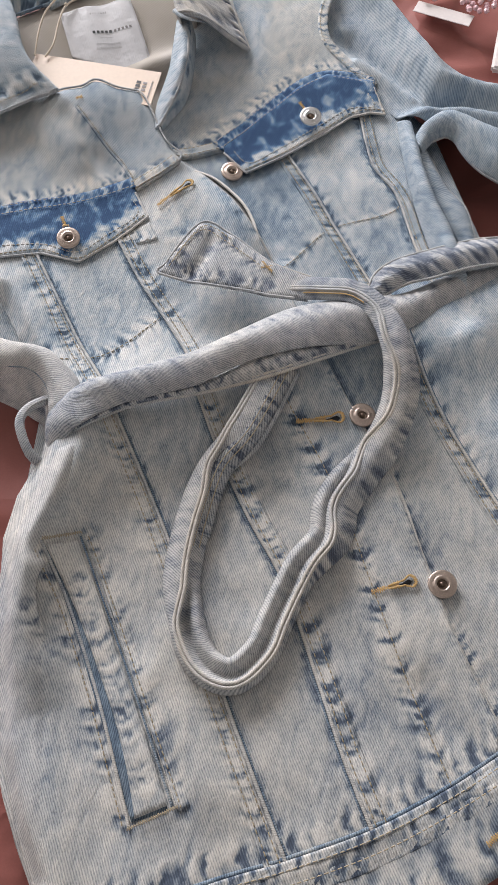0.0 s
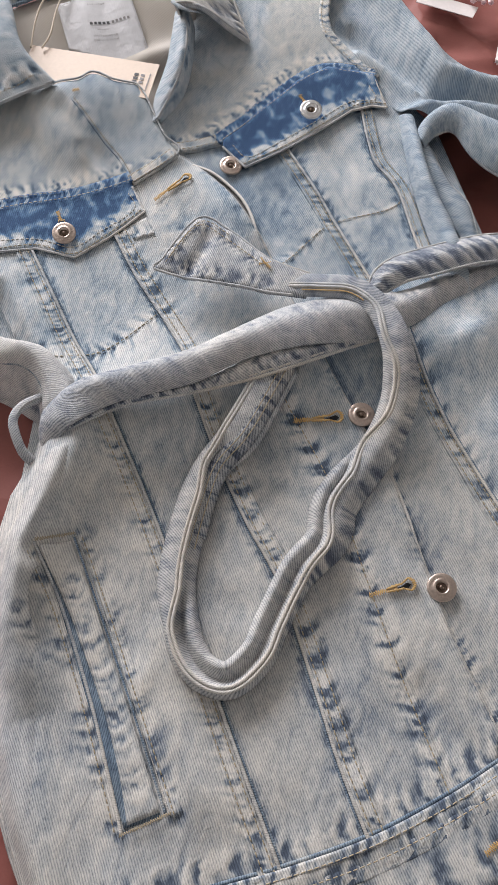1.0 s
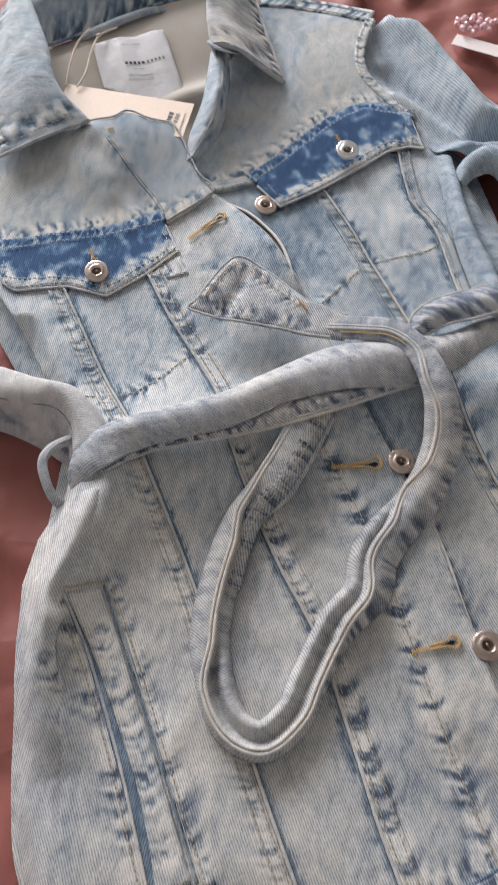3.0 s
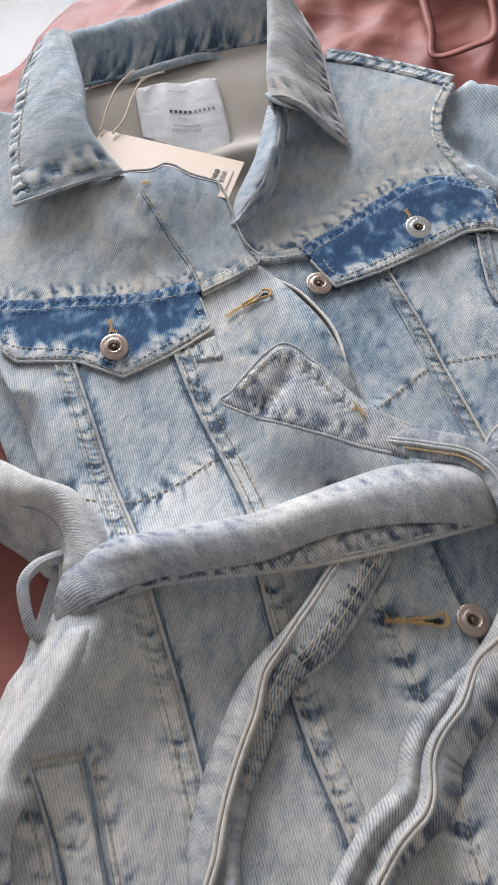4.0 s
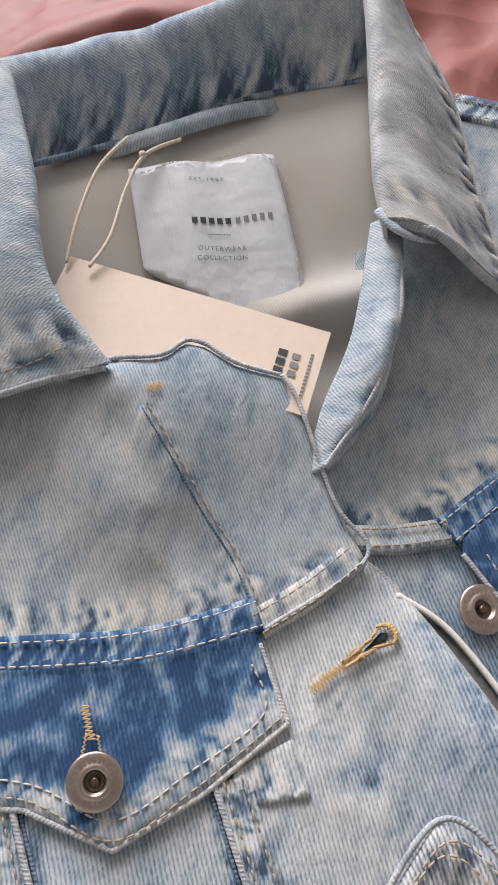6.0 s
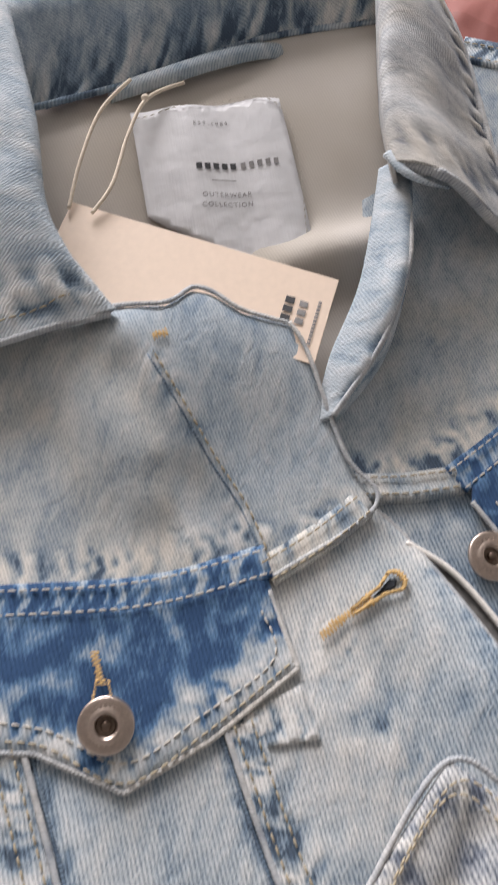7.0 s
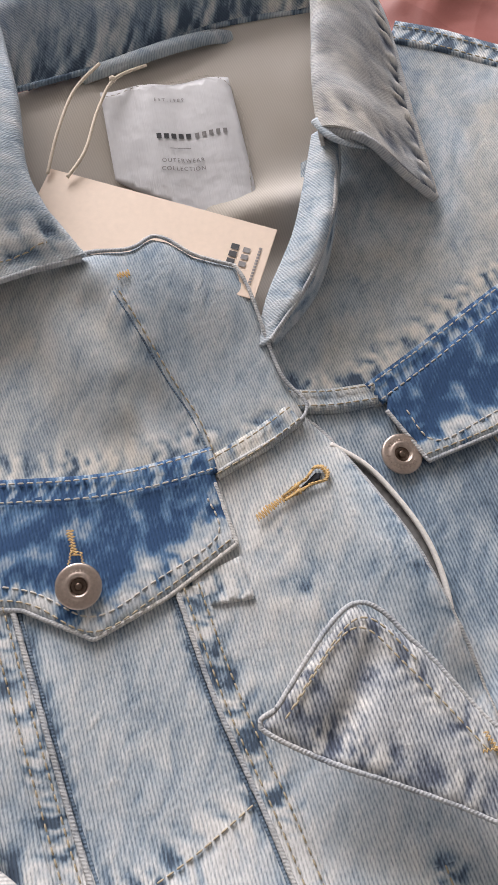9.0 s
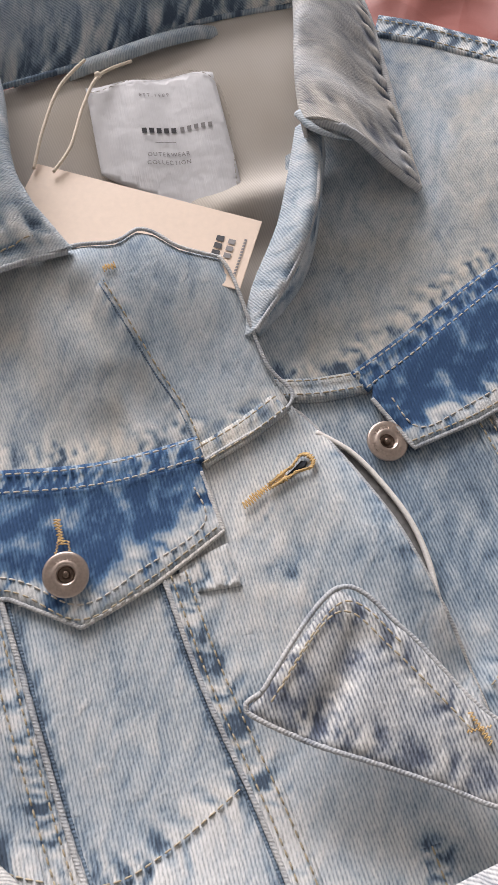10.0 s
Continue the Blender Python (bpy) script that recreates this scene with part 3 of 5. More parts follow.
SEAM_G = [(0.105, 0.510), (0.111, 0.491), (0.124, 0.444), (0.148, 0.386), (0.177, 0.329), (0.205, 0.27)]
PLACKET_UNDER = [(0.102, 0.376), (0.119, 0.302), (0.139, 0.252), (0.158, 0.215), (0.175, 0.18)]
POCKET_LEFT = [(-0.174, 0.444), (-0.152, 0.441), (-0.123, 0.443), (-0.102, 0.457), (-0.077, 0.482)]
POCKET_RIGHT = [(0.020, 0.532), (0.040, 0.556), (0.062, 0.577), (0.107, 0.593), (0.120, 0.603)]
WELT_RIGHT = [(-0.111, 0.294), (-0.088, 0.246), (-0.060, 0.185), (-0.032, 0.124)]
WELT_LEFT = [(-0.143, 0.281), (-0.121, 0.238), (-0.093, 0.176), (-0.067, 0.112)]


def beside(points, side):
    """A run shifted to its left (+) or right (-)."""
    p = [Vector((x, y, 0)) for x, y in points]
    out = []
    for i, q in enumerate(p):
        t = (p[min(i + 1, len(p) - 1)] - p[max(i - 1, 0)]).normalized()
        out.append((q.x - t.y * side, q.y + t.x * side))
    return out


LEFT_DYES = [(beside(SEAM_A, -0.006), 0.012, 0.9), (beside(SEAM_B, 0.006), 0.012, 1.0), (SEAM_D, 0.011, 1.3), (POCKET_LEFT, 0.013, 1.1), (WELT_RIGHT, 0.010, 0.8), (WELT_LEFT, 0.011, 0.9),
             (beside(HEM_TOP, -0.008), 0.012, 1.2), (FRONT_EDGE, 0.006, 0.5), ([(-0.09, 0.60), (-0.06, 0.56), (-0.03, 0.51)], 0.018, 0.45)]
RIGHT_DYES = [(SEAM_E, 0.010, 0.9), (SEAM_F, 0.008, 0.7), (SEAM_G, 0.012, 0.8), (beside(PLACKET_UNDER, -0.010), 0.013, 1.4), (POCKET_RIGHT, 0.008, 0.8), (beside(YOKE_RIGHT, -0.03), 0.010, 0.7)]


def ridge_shade(*lines):
    """The shade in the fold along the ridge of a seam, painted as extra dye."""
    return lambda x, y: 0.6 * max(math.exp(-(near(x, y, line)[0] / 0.0026) ** 2) for line in lines)


def under(x, y):
    return body(x, y) - 0.004


def left_front(x, y):
    """The buttoned-over front lifts where its placket gapes above the belt."""
    d, u = near(x, y, FRONT_EDGE[1:5])
    return body(x, y) + 0.010 * math.exp(-(d / 0.022) ** 2) * math.sin(math.pi * min(1, max(0, u * 1.0))) 


cloth("back_panel", [(-0.30, 0.60), (-0.24, 0.50), (-0.17, 0.40), (-0.172, 0.32), (-0.168, 0.25), (-0.12, 0.06), (0.10, 0.10), (0.27, 0.20), (0.25, 0.42), (0.16, 0.56), (0.12, 0.70), (0.06, 0.88), (-0.05, 0.90), (-0.28, 0.83), (-0.34, 0.79), (-0.34, 0.68)],
      DENIM, jacket, lambda x, y: 0.012, step=0.012, drop=(0.03, 0.006), label="back of the jacket lying on the bed")
# extra dye also paints the shade beside the overlapping front edge
cloth("right_front", [(-0.130, 0.655), (-0.060, 0.670), *[(x, y + 0.012) for x, y in YOKE_RIGHT], (0.120, 0.725), (0.150, 0.690), (0.165, 0.640), (0.176, 0.599), (0.185, 0.565), (0.20, 0.545), (0.27, 0.52), (0.30, 0.36), (0.27, 0.24), *HEM_TOP[:3], (0.10, 0.15), (0.07, 0.26), (0.0, 0.42), (-0.06, 0.55)],
      DENIM, jacket, under, step=0.003,
      dyes=RIGHT_DYES, dye_of=ridge_shade(beside(SEAM_E, 0.003), beside(SEAM_F, -0.003), beside(FRONT_EDGE[5:], 0.003)))
cloth("left_front", [(-0.262, 0.590), (-0.216, 0.596), (-0.155, 0.609), (-0.116, 0.627), *FRONT_EDGE, *HEM_TOP[2:], *SIDE_LEFT, (-0.150, 0.395), (-0.178, 0.44), (-0.215, 0.500), (-0.262, 0.560)],
      DENIM_PALE, jacket, left_front, step=0.0028, drop=(0.016, 0.014, [(-0.112, 0.05), *SIDE_LEFT, (-0.150, 0.395), (-0.178, 0.44), (-0.215, 0.500)]),
      dyes=LEFT_DYES, dye_of=ridge_shade(beside(SEAM_A, 0.003), beside(SEAM_B, -0.003)))
SIDE_ROLL = [(-0.106, 0.372), (-0.112, 0.340), (-0.120, 0.306), (-0.130, 0.280), (-0.137, 0.256), (-0.135, 0.238), (-0.127, 0.219)]
SIDE_LOW = [(-0.127, 0.219), (-0.119, 0.190), (-0.110, 0.150), (-0.101, 0.105), (-0.094, 0.070)]
SIDE_OUT = [(-0.148, 0.366), (-0.154, 0.345), (-0.163, 0.322), (-0.170, 0.295), (-0.170, 0.257), (-0.1570, 0.153), (-0.1395, 0.107), (-0.1235, 0.078)]


def side_height(x, y):
    """The side of the jacket swells into a soft roll towards the belt."""
    return left_front(x, y) + 0.0008 + 0.006 * smooth((y - 0.11) / 0.17) * (1 - smooth((y - 0.325) / 0.045)) - 0.006 * math.exp(-(near(x, y, SIDE_LOW)[0] / 0.010) ** 2)


cloth("side_panel", [(q.x, q.y) for q in spline(SIDE_OUT[::-1] + SIDE_ROLL, 0.006)] + SIDE_LOW[1:], DENIM_SIDE, jacket, side_height, step=0.003,
      drop=(0.018, 0.016, SIDE_OUT[::-1] + SIDE_ROLL[:4]), dyes=[([(-0.141, 0.240), (-0.115, 0.190), (-0.100, 0.150)], 0.010, 0.8)], label="pale side panel bulging into a soft roll")
PLACKET_TOP = [(-0.113, 0.618), (-0.126, 0.640), (-0.141, 0.657), (-0.158, 0.677), (-0.172, 0.693)]


def yoke_height(x, y):
    """The yoke sinks in a soft valley beside the stiffer placket."""
    valley, u = near(x, y, beside(PLACKET_TOP, 0.010))
    hump, v = near(x, y, [(-0.163, 0.640), (-0.180, 0.658), (-0.205, 0.692)])
    return left_front(x, y) - 0.0045 * math.exp(-(valley / 0.009) ** 2) + 0.005 * math.exp(-(hump / 0.013) ** 2)


cloth("left_yoke", [(-0.262, 0.577), (-0.216, 0.583), (-0.155, 0.596), (-0.111, 0.615), (-0.0745, 0.6495), (-0.089, 0.670), (-0.109, 0.709), (-0.116, 0.721), (-0.138, 0.721), (-0.152, 0.727), (-0.160, 0.727), (-0.169, 0.717), (-0.192, 0.712), (-0.215, 0.735), (-0.262, 0.79), (-0.322, 0.793), (-0.40, 0.77), (-0.42, 0.66), (-0.36, 0.60)],
      DENIM_YOKE, jacket, yoke_height, 0.0016, step=0.003, drop=(0.003, 0.0008), dyes=[(beside(YOKE_LEFT, 0.018), 0.011, 1.1), ([(-0.10, 0.635), (-0.082, 0.652)], 0.008, 0.8), ([(-0.126, 0.640), (-0.172, 0.693)], 0.008, -0.5)])
cloth("right_yoke", [*YOKE_RIGHT, (0.070, 0.775), (0.054, 0.802), (0.052, 0.836), (0.061, 0.873), (0.015, 0.886), (-0.042, 0.896), (-0.085, 0.88), (-0.092, 0.80), (-0.086, 0.74), (-0.098, 0.675), (-0.112, 0.648), (-0.060, 0.655)],
      DENIM_YOKE, jacket, under, 0.0018, step=0.003, dyes=[(beside(YOKE_RIGHT, 0.018), 0.010, 1.1), ([(-0.09, 0.665), (-0.05, 0.670)], 0.009, 1.0)])
cloth("hem_band", [*HEM_TOP, (-0.105, 0.00), (0.0, 0.03), (0.06, 0.05), (0.12, 0.075), (0.18, 0.11), (0.26, 0.17)], DENIM, jacket, body, 0.003, drop=(0.003, 0.001), dyes=[(beside(HEM_TOP, 0.010), 0.012, 1.1), (beside(HEM_TOP, 0.035), 0.02, 0.8)])

# neck: the pale reverse of the back, seen inside the collar
cloth("neck_lining", [(-0.268, 0.80), (-0.247, 0.815), (-0.207, 0.838), (-0.151, 0.882), (-0.097, 0.905), (-0.070, 0.88), (-0.072, 0.76), (-0.09, 0.69), (-0.10, 0.655), (-0.17, 0.66), (-0.24, 0.70)],
      LINING, jacket, lambda x, y: 0.0225 + 0.026 * smooth((y - 0.45 * x - 0.76) / 0.16) + 0.010 * math.exp(-((y - 0.44 * x - 0.812) / 0.014) ** 2) * smooth((x + 0.16) / 0.05), step=0.004, label="pale reverse of the denim inside the neck")

# collar: stand and turned-over leaf at the back, two front leaves
def back_wear(s, u, v):
    fold = noise.noise((s * 170 - v * 8.0, v * 4.0, 1.2)) * 1.9 + 0.8 * noise.noise((s * 330 - v * 8, v * 9, 4.0))
    return max(-0.8, min(1.2, fold + 0.2)) * smooth((0.36 - v) / 0.30)


def leaf_wear(s, u, v, rim=0.085, front=1.0):
    """Short puckers, dark in their valleys and rubbed pale on top, along the outer and the front edge of a collar leaf."""
    n = 0.7 * math.sin(s * 620 + 6.0 * noise.noise((s * 60, 1.0, 6.0))) + 1.5 * noise.noise((s * 210, v * 9, 6.0)) + 0.1
    n2 = 2.4 * noise.noise((v * 15, s * 70, 2.0)) + 0.2
    return math.exp(-((v - 0.90) / rim) ** 2) * max(-0.8, min(1.1, n)) + front * math.exp(-((u - 0.91) / 0.055) ** 2) * max(-0.7, min(1.1, n2)) * smooth((v - 0.12) / 0.1)


loft("collar_back", [[(-0.258, 0.806, 0.050), (-0.247, 0.811, 0.053), (-0.207, 0.835, 0.052), (-0.151, 0.878, 0.049), (-0.094, 0.902, 0.048)],
                     [(-0.264, 0.828, 0.066), (-0.230, 0.849, 0.068), (-0.195, 0.864, 0.067), (-0.160, 0.889, 0.069), (-0.103, 0.925, 0.072)],
                     [(-0.276, 0.850, 0.072), (-0.236, 0.869, 0.075), (-0.205, 0.884, 0.076), (-0.172, 0.905, 0.080), (-0.113, 0.949, 0.081)],
                     [(-0.283, 0.868, 0.050), (-0.242, 0.894, 0.050), (-0.210, 0.905, 0.050), (-0.176, 0.925, 0.050), (-0.112, 0.966, 0.050)]],
     DENIM_COLLAR_BACK, jacket, "puckered washed blue collar back", along=110, across=34, crumple=0.003, dye_of=back_wear)
LEFT_LEAF = loft("left_collar_leaf", [[(-0.262, 0.815, 0.052), (-0.240, 0.777, 0.056), (-0.228, 0.745, 0.055), (-0.214, 0.722, 0.053), (-0.196, 0.708, 0.048)],
                          [(-0.260, 0.840, 0.077), (-0.237, 0.786, 0.077), (-0.225, 0.747, 0.073), (-0.211, 0.726, 0.066), (-0.189, 0.707, 0.057)],
                          [(-0.278, 0.852, 0.077), (-0.268, 0.790, 0.073), (-0.258, 0.745, 0.069), (-0.245, 0.715, 0.062), (-0.228, 0.690, 0.053)],
                          [(-0.297, 0.852, 0.060), (-0.298, 0.800, 0.057), (-0.288, 0.735, 0.051), (-0.278, 0.700, 0.048), (-0.267, 0.673, 0.045)]],
     DENIM_COLLAR, jacket, "pale ice blue collar leaf", along=130, across=36, crumple=0.0015, dye_of=lambda s, u, v: 1.1 * leaf_wear(s, u, v, 0.07))
loft("right_collar_leaf", [[(-0.094, 0.902, 0.050), (-0.091, 0.858, 0.052), (-0.086, 0.818, 0.054), (-0.081, 0.785, 0.062)],
                           [(-0.106, 0.937, 0.086), (-0.095, 0.870, 0.081), (-0.089, 0.818, 0.077), (-0.082, 0.786, 0.073)],
                           [(-0.095, 0.942, 0.083), (-0.077, 0.880, 0.077), (-0.066, 0.825, 0.070), (-0.058, 0.784, 0.071)],
                           [(-0.082, 0.942, 0.058), (-0.056, 0.892, 0.055), (-0.038, 0.836, 0.048), (-0.019, 0.782, 0.038)]],
     DENIM_COLLAR_GREY, jacket, "grey washed collar leaf", along=130, across=36, crumple=0.003, dye_of=lambda s, u, v: 1.6 * leaf_wear(s, u, v, 0.06, 0.35) - 0.3 * smooth((0.35 - abs(v - 0.3)) / 0.12))
loft("right_lapel", [[(-0.087, 0.800, 0.054), (-0.090, 0.744, 0.048), (-0.099, 0.709, 0.040), (-0.102, 0.681, 0.033)],
                     [(-0.081, 0.799, 0.060), (-0.081, 0.746, 0.056), (-0.089, 0.712, 0.047), (-0.098, 0.682, 0.036)],
                     [(-0.075, 0.797, 0.060), (-0.073, 0.748, 0.060), (-0.079, 0.715, 0.050), (-0.095, 0.684, 0.037)],
                     [(-0.071, 0.797, 0.040), (-0.071, 0.748, 0.034), (-0.077, 0.715, 0.032), (-0.094, 0.684, 0.030)]],
     DENIM_COLLAR, jacket, "pale blue turned front edge", along=40, across=18, crumple=0.0012,
     dye_of=lambda s, u, v: 0.9 * max(-0.5, min(1, noise.noise((s * 90, v * 6, 3)) * 1.8)) * math.exp(-((v - 0.55) / 0.2) ** 2))


# ---- seams, flaps, pockets of the jacket ----


def felled(points, side, height=left_front, width=0.013, cloth_of=None, dyes=LEFT_DYES):
    """A seam strip lying to one side of its ridge, with the ridge's worn fold and two rows of stitches."""
    seam(points, width, jacket, cloth_of or DENIM_PALE, height=height, side=side * width * 0.5, up=0.0013, dyes=dyes, tint=0.08)
    worn_edge(points, jacket, height, 0.0016, 0.0015, "seam_ridge")
    # dark strip that paints the shade at the foot of the ridge
    sweep("seam_shade", on([(q.x, q.y) for q in spline(beside(points, -side * 0.0020), 0.004)], height, 0.0001), circle(0.0008, 7, 0.8), DENIM_RECESS, jacket, "dark strip for the shade beside the seam's ridge", 0.003)
    stitches(points, jacket, THREAD_TAN, height, 0.0022, offset=side * width * 0.75)
    stitches(points, jacket, THREAD_TAN, height, 0.0024, offset=side * width * 0.25)


felled(SEAM_A, -1)
felled(SEAM_B, 1)
felled(SEAM_E, -1, under, 0.011, DENIM, RIGHT_DYES)
felled(SEAM_F, 1, under, 0.011, DENIM, RIGHT_DYES)
felled(SEAM_G, -1, under, 0.011, DENIM, RIGHT_DYES)
seam(SEAM_D, 0.009, jacket, DENIM_PALE, height=left_front, up=0.0006, dyes=LEFT_DYES, tint=0.1)
stitches(SEAM_D, jacket, THREAD_TAN, left_front, 0.0016)
seam(PLACKET_UNDER, 0.014, jacket, DENIM, height=under, up=0.0008, side=-0.008, dyes=RIGHT_DYES, tint=0.1)
stitches(PLACKET_UNDER, jacket, THREAD_TAN, under, 0.0016, offset=-0.012)
worn_edge(FRONT_EDGE, jacket, left_front, -0.001, 0.0013)
worn_edge([(-0.111, 0.616), (-0.0745, 0.650), (-0.089, 0.670), (-0.109, 0.709), (-0.118, 0.721)], jacket, lambda x, y: left_front(x, y), 0.003, 0.0012)
worn_edge([(-0.118, 0.721), (-0.138, 0.722), (-0.152, 0.728), (-0.160, 0.728), (-0.169, 0.718), (-0.192, 0.713)], jacket, left_front, 0.0022, 0.0013)

# where the placket gapes: pale inner layer darkened as shade, and its white overcast edge
GAPE = [(-0.061, 0.638), (-0.044, 0.6295), (-0.029, 0.6155), (-0.0155, 0.5985), (-0.007, 0.581), (-0.002, 0.5625)]
cloth("inner_layer", [(-0.066, 0.640), *GAPE[1:], (-0.014, 0.568), (-0.036, 0.600)], REVERSE_SHADED, jacket, under, 0.0016, 0.001, 0.003, label="reverse of the gaping placket, darkened for the shade in the gap", drop=(0.006, 0.003, [(-0.062, 0.632), (-0.036, 0.600), (-0.010, 0.565)]))
sweep("inner_edge", on(GAPE, under, 0.0036), circle(0.0014, 8), COTTON, jacket, "white overcast edge of the inner layer", 0.002)

# yoke bands with their two stitch rows
seam(YOKE_LEFT, 0.014, jacket, DENIM_FLAP, "yoke_band", left_front, 0.0024, 0.0008, side=0.007, dyes=[(beside(YOKE_LEFT, 0.007), 0.016, 1.0)], tint=1.0)
stitches(YOKE_LEFT, jacket, THREAD_PALE, left_front, 0.0046, offset=0.0015)
stitches(YOKE_LEFT, jacket, THREAD_PALE, left_front, 0.0042, offset=0.0105)
PLACKET_BAND = [(-0.110, 0.613), (-0.092, 0.628), (-0.075, 0.646)]
seam(PLACKET_BAND, 0.013, jacket, DENIM_YOKE, "placket_band", left_front, 0.0018, 0.0008, side=0.0065, dyes=[(beside(PLACKET_BAND, 0.012), 0.012, 0.9)], tint=-0.05)
stitches(PLACKET_BAND, jacket, THREAD_TAN, left_front, 0.0040, offset=0.002)
stitches(PLACKET_BAND, jacket, THREAD_TAN, left_front, 0.0036, offset=0.0095)
# thin dark strip for the shade in the valley beside the placket
sweep("seam_shade", on([(q.x, q.y) for q in spline(PLACKET_TOP, 0.004)], yoke_height, 0.0016), circle(0.0005, 7, 0.7), DENIM_RECESS, jacket, "dark strip for the shade in the fold beside the placket", 0.003)
stitches(PLACKET_TOP, jacket, THREAD_TAN, yoke_height, 0.0020, offset=-0.0025)
seam(YOKE_RIGHT, 0.014, jacket, DENIM_FLAP, "yoke_band", under, 0.0026, 0.0008, side=0.007, dyes=[(beside(YOKE_RIGHT, 0.007), 0.016, 1.0)], tint=1.0)
stitches(YOKE_RIGHT, jacket, THREAD_PALE, under, 0.0048, offset=0.0015)
stitches(YOKE_RIGHT, jacket, THREAD_PALE, under, 0.0044, offset=0.0105)
PLACKET_RIGHT = [(-0.088, 0.652), (-0.062, 0.656), (-0.040, 0.662)]
seam(PLACKET_RIGHT, 0.012, jacket, DENIM_YOKE, "placket_band", under, 0.0024, 0.001, side=0.006, dyes=[(PLACKET_RIGHT, 0.02, 0.5)], tint=-0.1)
stitches(PLACKET_RIGHT, jacket, THREAD_TAN, under, 0.0040, offset=0.002)
stitches(PLACKET_RIGHT, jacket, THREAD_TAN, under, 0.0040, offset=0.009)
SHOULDER = [(-0.048, 0.905), (0.012, 0.896), (0.064, 0.880)]
seam(SHOULDER, 0.020, jacket, DENIM, "shoulder_band", under, 0.001, 0.0018, dyes=[(SHOULDER, 0.03, 1.3)], tint=0.25)
stitches(SHOULDER, jacket, THREAD_TAN, under, 0.0032, offset=0.003)
stitches(SHOULDER, jacket, THREAD_TAN, under, 0.0032, offset=-0.007)
ARM_SEAM = [(0.063, 0.876), (0.053, 0.836), (0.055, 0.800), (0.072, 0.774), (0.100, 0.742)]
seam(ARM_SEAM, 0.010, jacket, DENIM_YOKE, "armhole_seam", under, 0.0016, 0.0012, dyes=[(ARM_SEAM, 0.014, 0.9)])
stitches(ARM_SEAM, jacket, THREAD_TAN, under, 0.0028, offset=-0.003)

# hem band
HEM_LINE = HEM_TOP[::-1]
seam(HEM_LINE, 0.006, jacket, DENIM, "hem_seam", body, 0.0026, 0.0006, side=-0.002, dyes=[(HEM_LINE, 0.014, 1.0)], tint=0.2)
# dark strip for the shade where the hem band begins
sweep("seam_shade", on([(q.x, q.y) for q in spline(beside(HEM_LINE, 0.002), 0.004)], body, 0.0012), circle(0.0012, 7, 0.7), DENIM_RECESS, jacket, "dark strip for the shade above the hem band", 0.003)
stitches(HEM_LINE, jacket, THREAD_TAN, body, 0.0052, offset=-0.004)
seam([(x + 0.005, y - 0.013) for x, y in HEM_LINE], 0.010, jacket, DENIM, "hem_seam", body, 0.0026, 0.0004, dyes=[(HEM_LINE, 0.03, 1.2)], tint=0.15)
stitches([(x + 0.004, y - 0.011) for x, y in HEM_LINE], jacket, THREAD_TAN, body, 0.0046)


def flap(outline, edge, inner, height, lift):
    def fresh(x, y):
        d, u = near(x, y, edge[1:-1])
        n = noise.noise((x * 60, y * 60, 3.3)) + 0.6 * noise.noise((x * 130 + y * 60, y * 40, 8.1))
        white = max(0, noise.noise((x * 110 + y * 60, y * 60 - x * 30, 1.9)) - 0.12) * 2.4 + max(0, noise.noise((x * 70 - y * 110, y * 40 + x * 40, 5.7)) - 0.18) * 2.2
        return 1.4 * smooth((d - 0.004 + 0.011 * n) / 0.015) - min(0.95, white)

    f = cloth("pocket_flap", outline, DENIM_FLAP, jacket, height, lift, 0.0022, 0.0022, label="deep blue pocket flap faded towards its edge", drop=(0.004, 0.0012), dyes=[(inner, 0.009, 0.7)], dye_of=fresh)
    worn_edge(edge, f, height, lift - 0.0014, 0.0014, "flap_edge", True)
    stitches(inner, f, THREAD_PALE, height, lift + 0.0001)
    stitches(beside(edge[1:-1], 0.003), f, THREAD_TAN, height, lift - 0.0002)
    return f


FLAP_LEFT_EDGE = [(-0.259, 0.577), (-0.240, 0.545), (-0.228, 0.538), (-0.185, 0.543), (-0.152, 0.535), (-0.125, 0.556), (-0.098, 0.584), (-0.112, 0.611)]
flap([(-0.259, 0.577), (-0.240, 0.545), (-0.228, 0.538), (-0.185, 0.543), (-0.152, 0.535), (-0.125, 0.556), (-0.098, 0.584), (-0.114, 0.618), (-0.155, 0.602), (-0.216, 0.590), (-0.258, 0.584)],
     FLAP_LEFT_EDGE, [(-0.244, 0.568), (-0.236, 0.551), (-0.184, 0.551), (-0.154, 0.544), (-0.130, 0.563), (-0.107, 0.586), (-0.114, 0.603)], left_front, 0.0035)
FLAP_RIGHT_EDGE = [(-0.036, 0.658), (-0.015, 0.635), (0.015, 0.653), (0.049, 0.680), (0.078, 0.702), (0.096, 0.708), (0.109, 0.706), (0.099, 0.737)]
flap([(-0.036, 0.658), (-0.015, 0.635), (0.015, 0.653), (0.049, 0.680), (0.078, 0.702), (0.096, 0.708), (0.109, 0.706), (0.099, 0.745), (0.056, 0.752), (0.029, 0.737), (-0.005, 0.701), (-0.036, 0.667)],
     FLAP_RIGHT_EDGE, [(-0.027, 0.659), (-0.013, 0.645), (0.010, 0.660), (0.044, 0.687), (0.076, 0.710), (0.099, 0.714), (0.093, 0.730)], under, 0.0055)
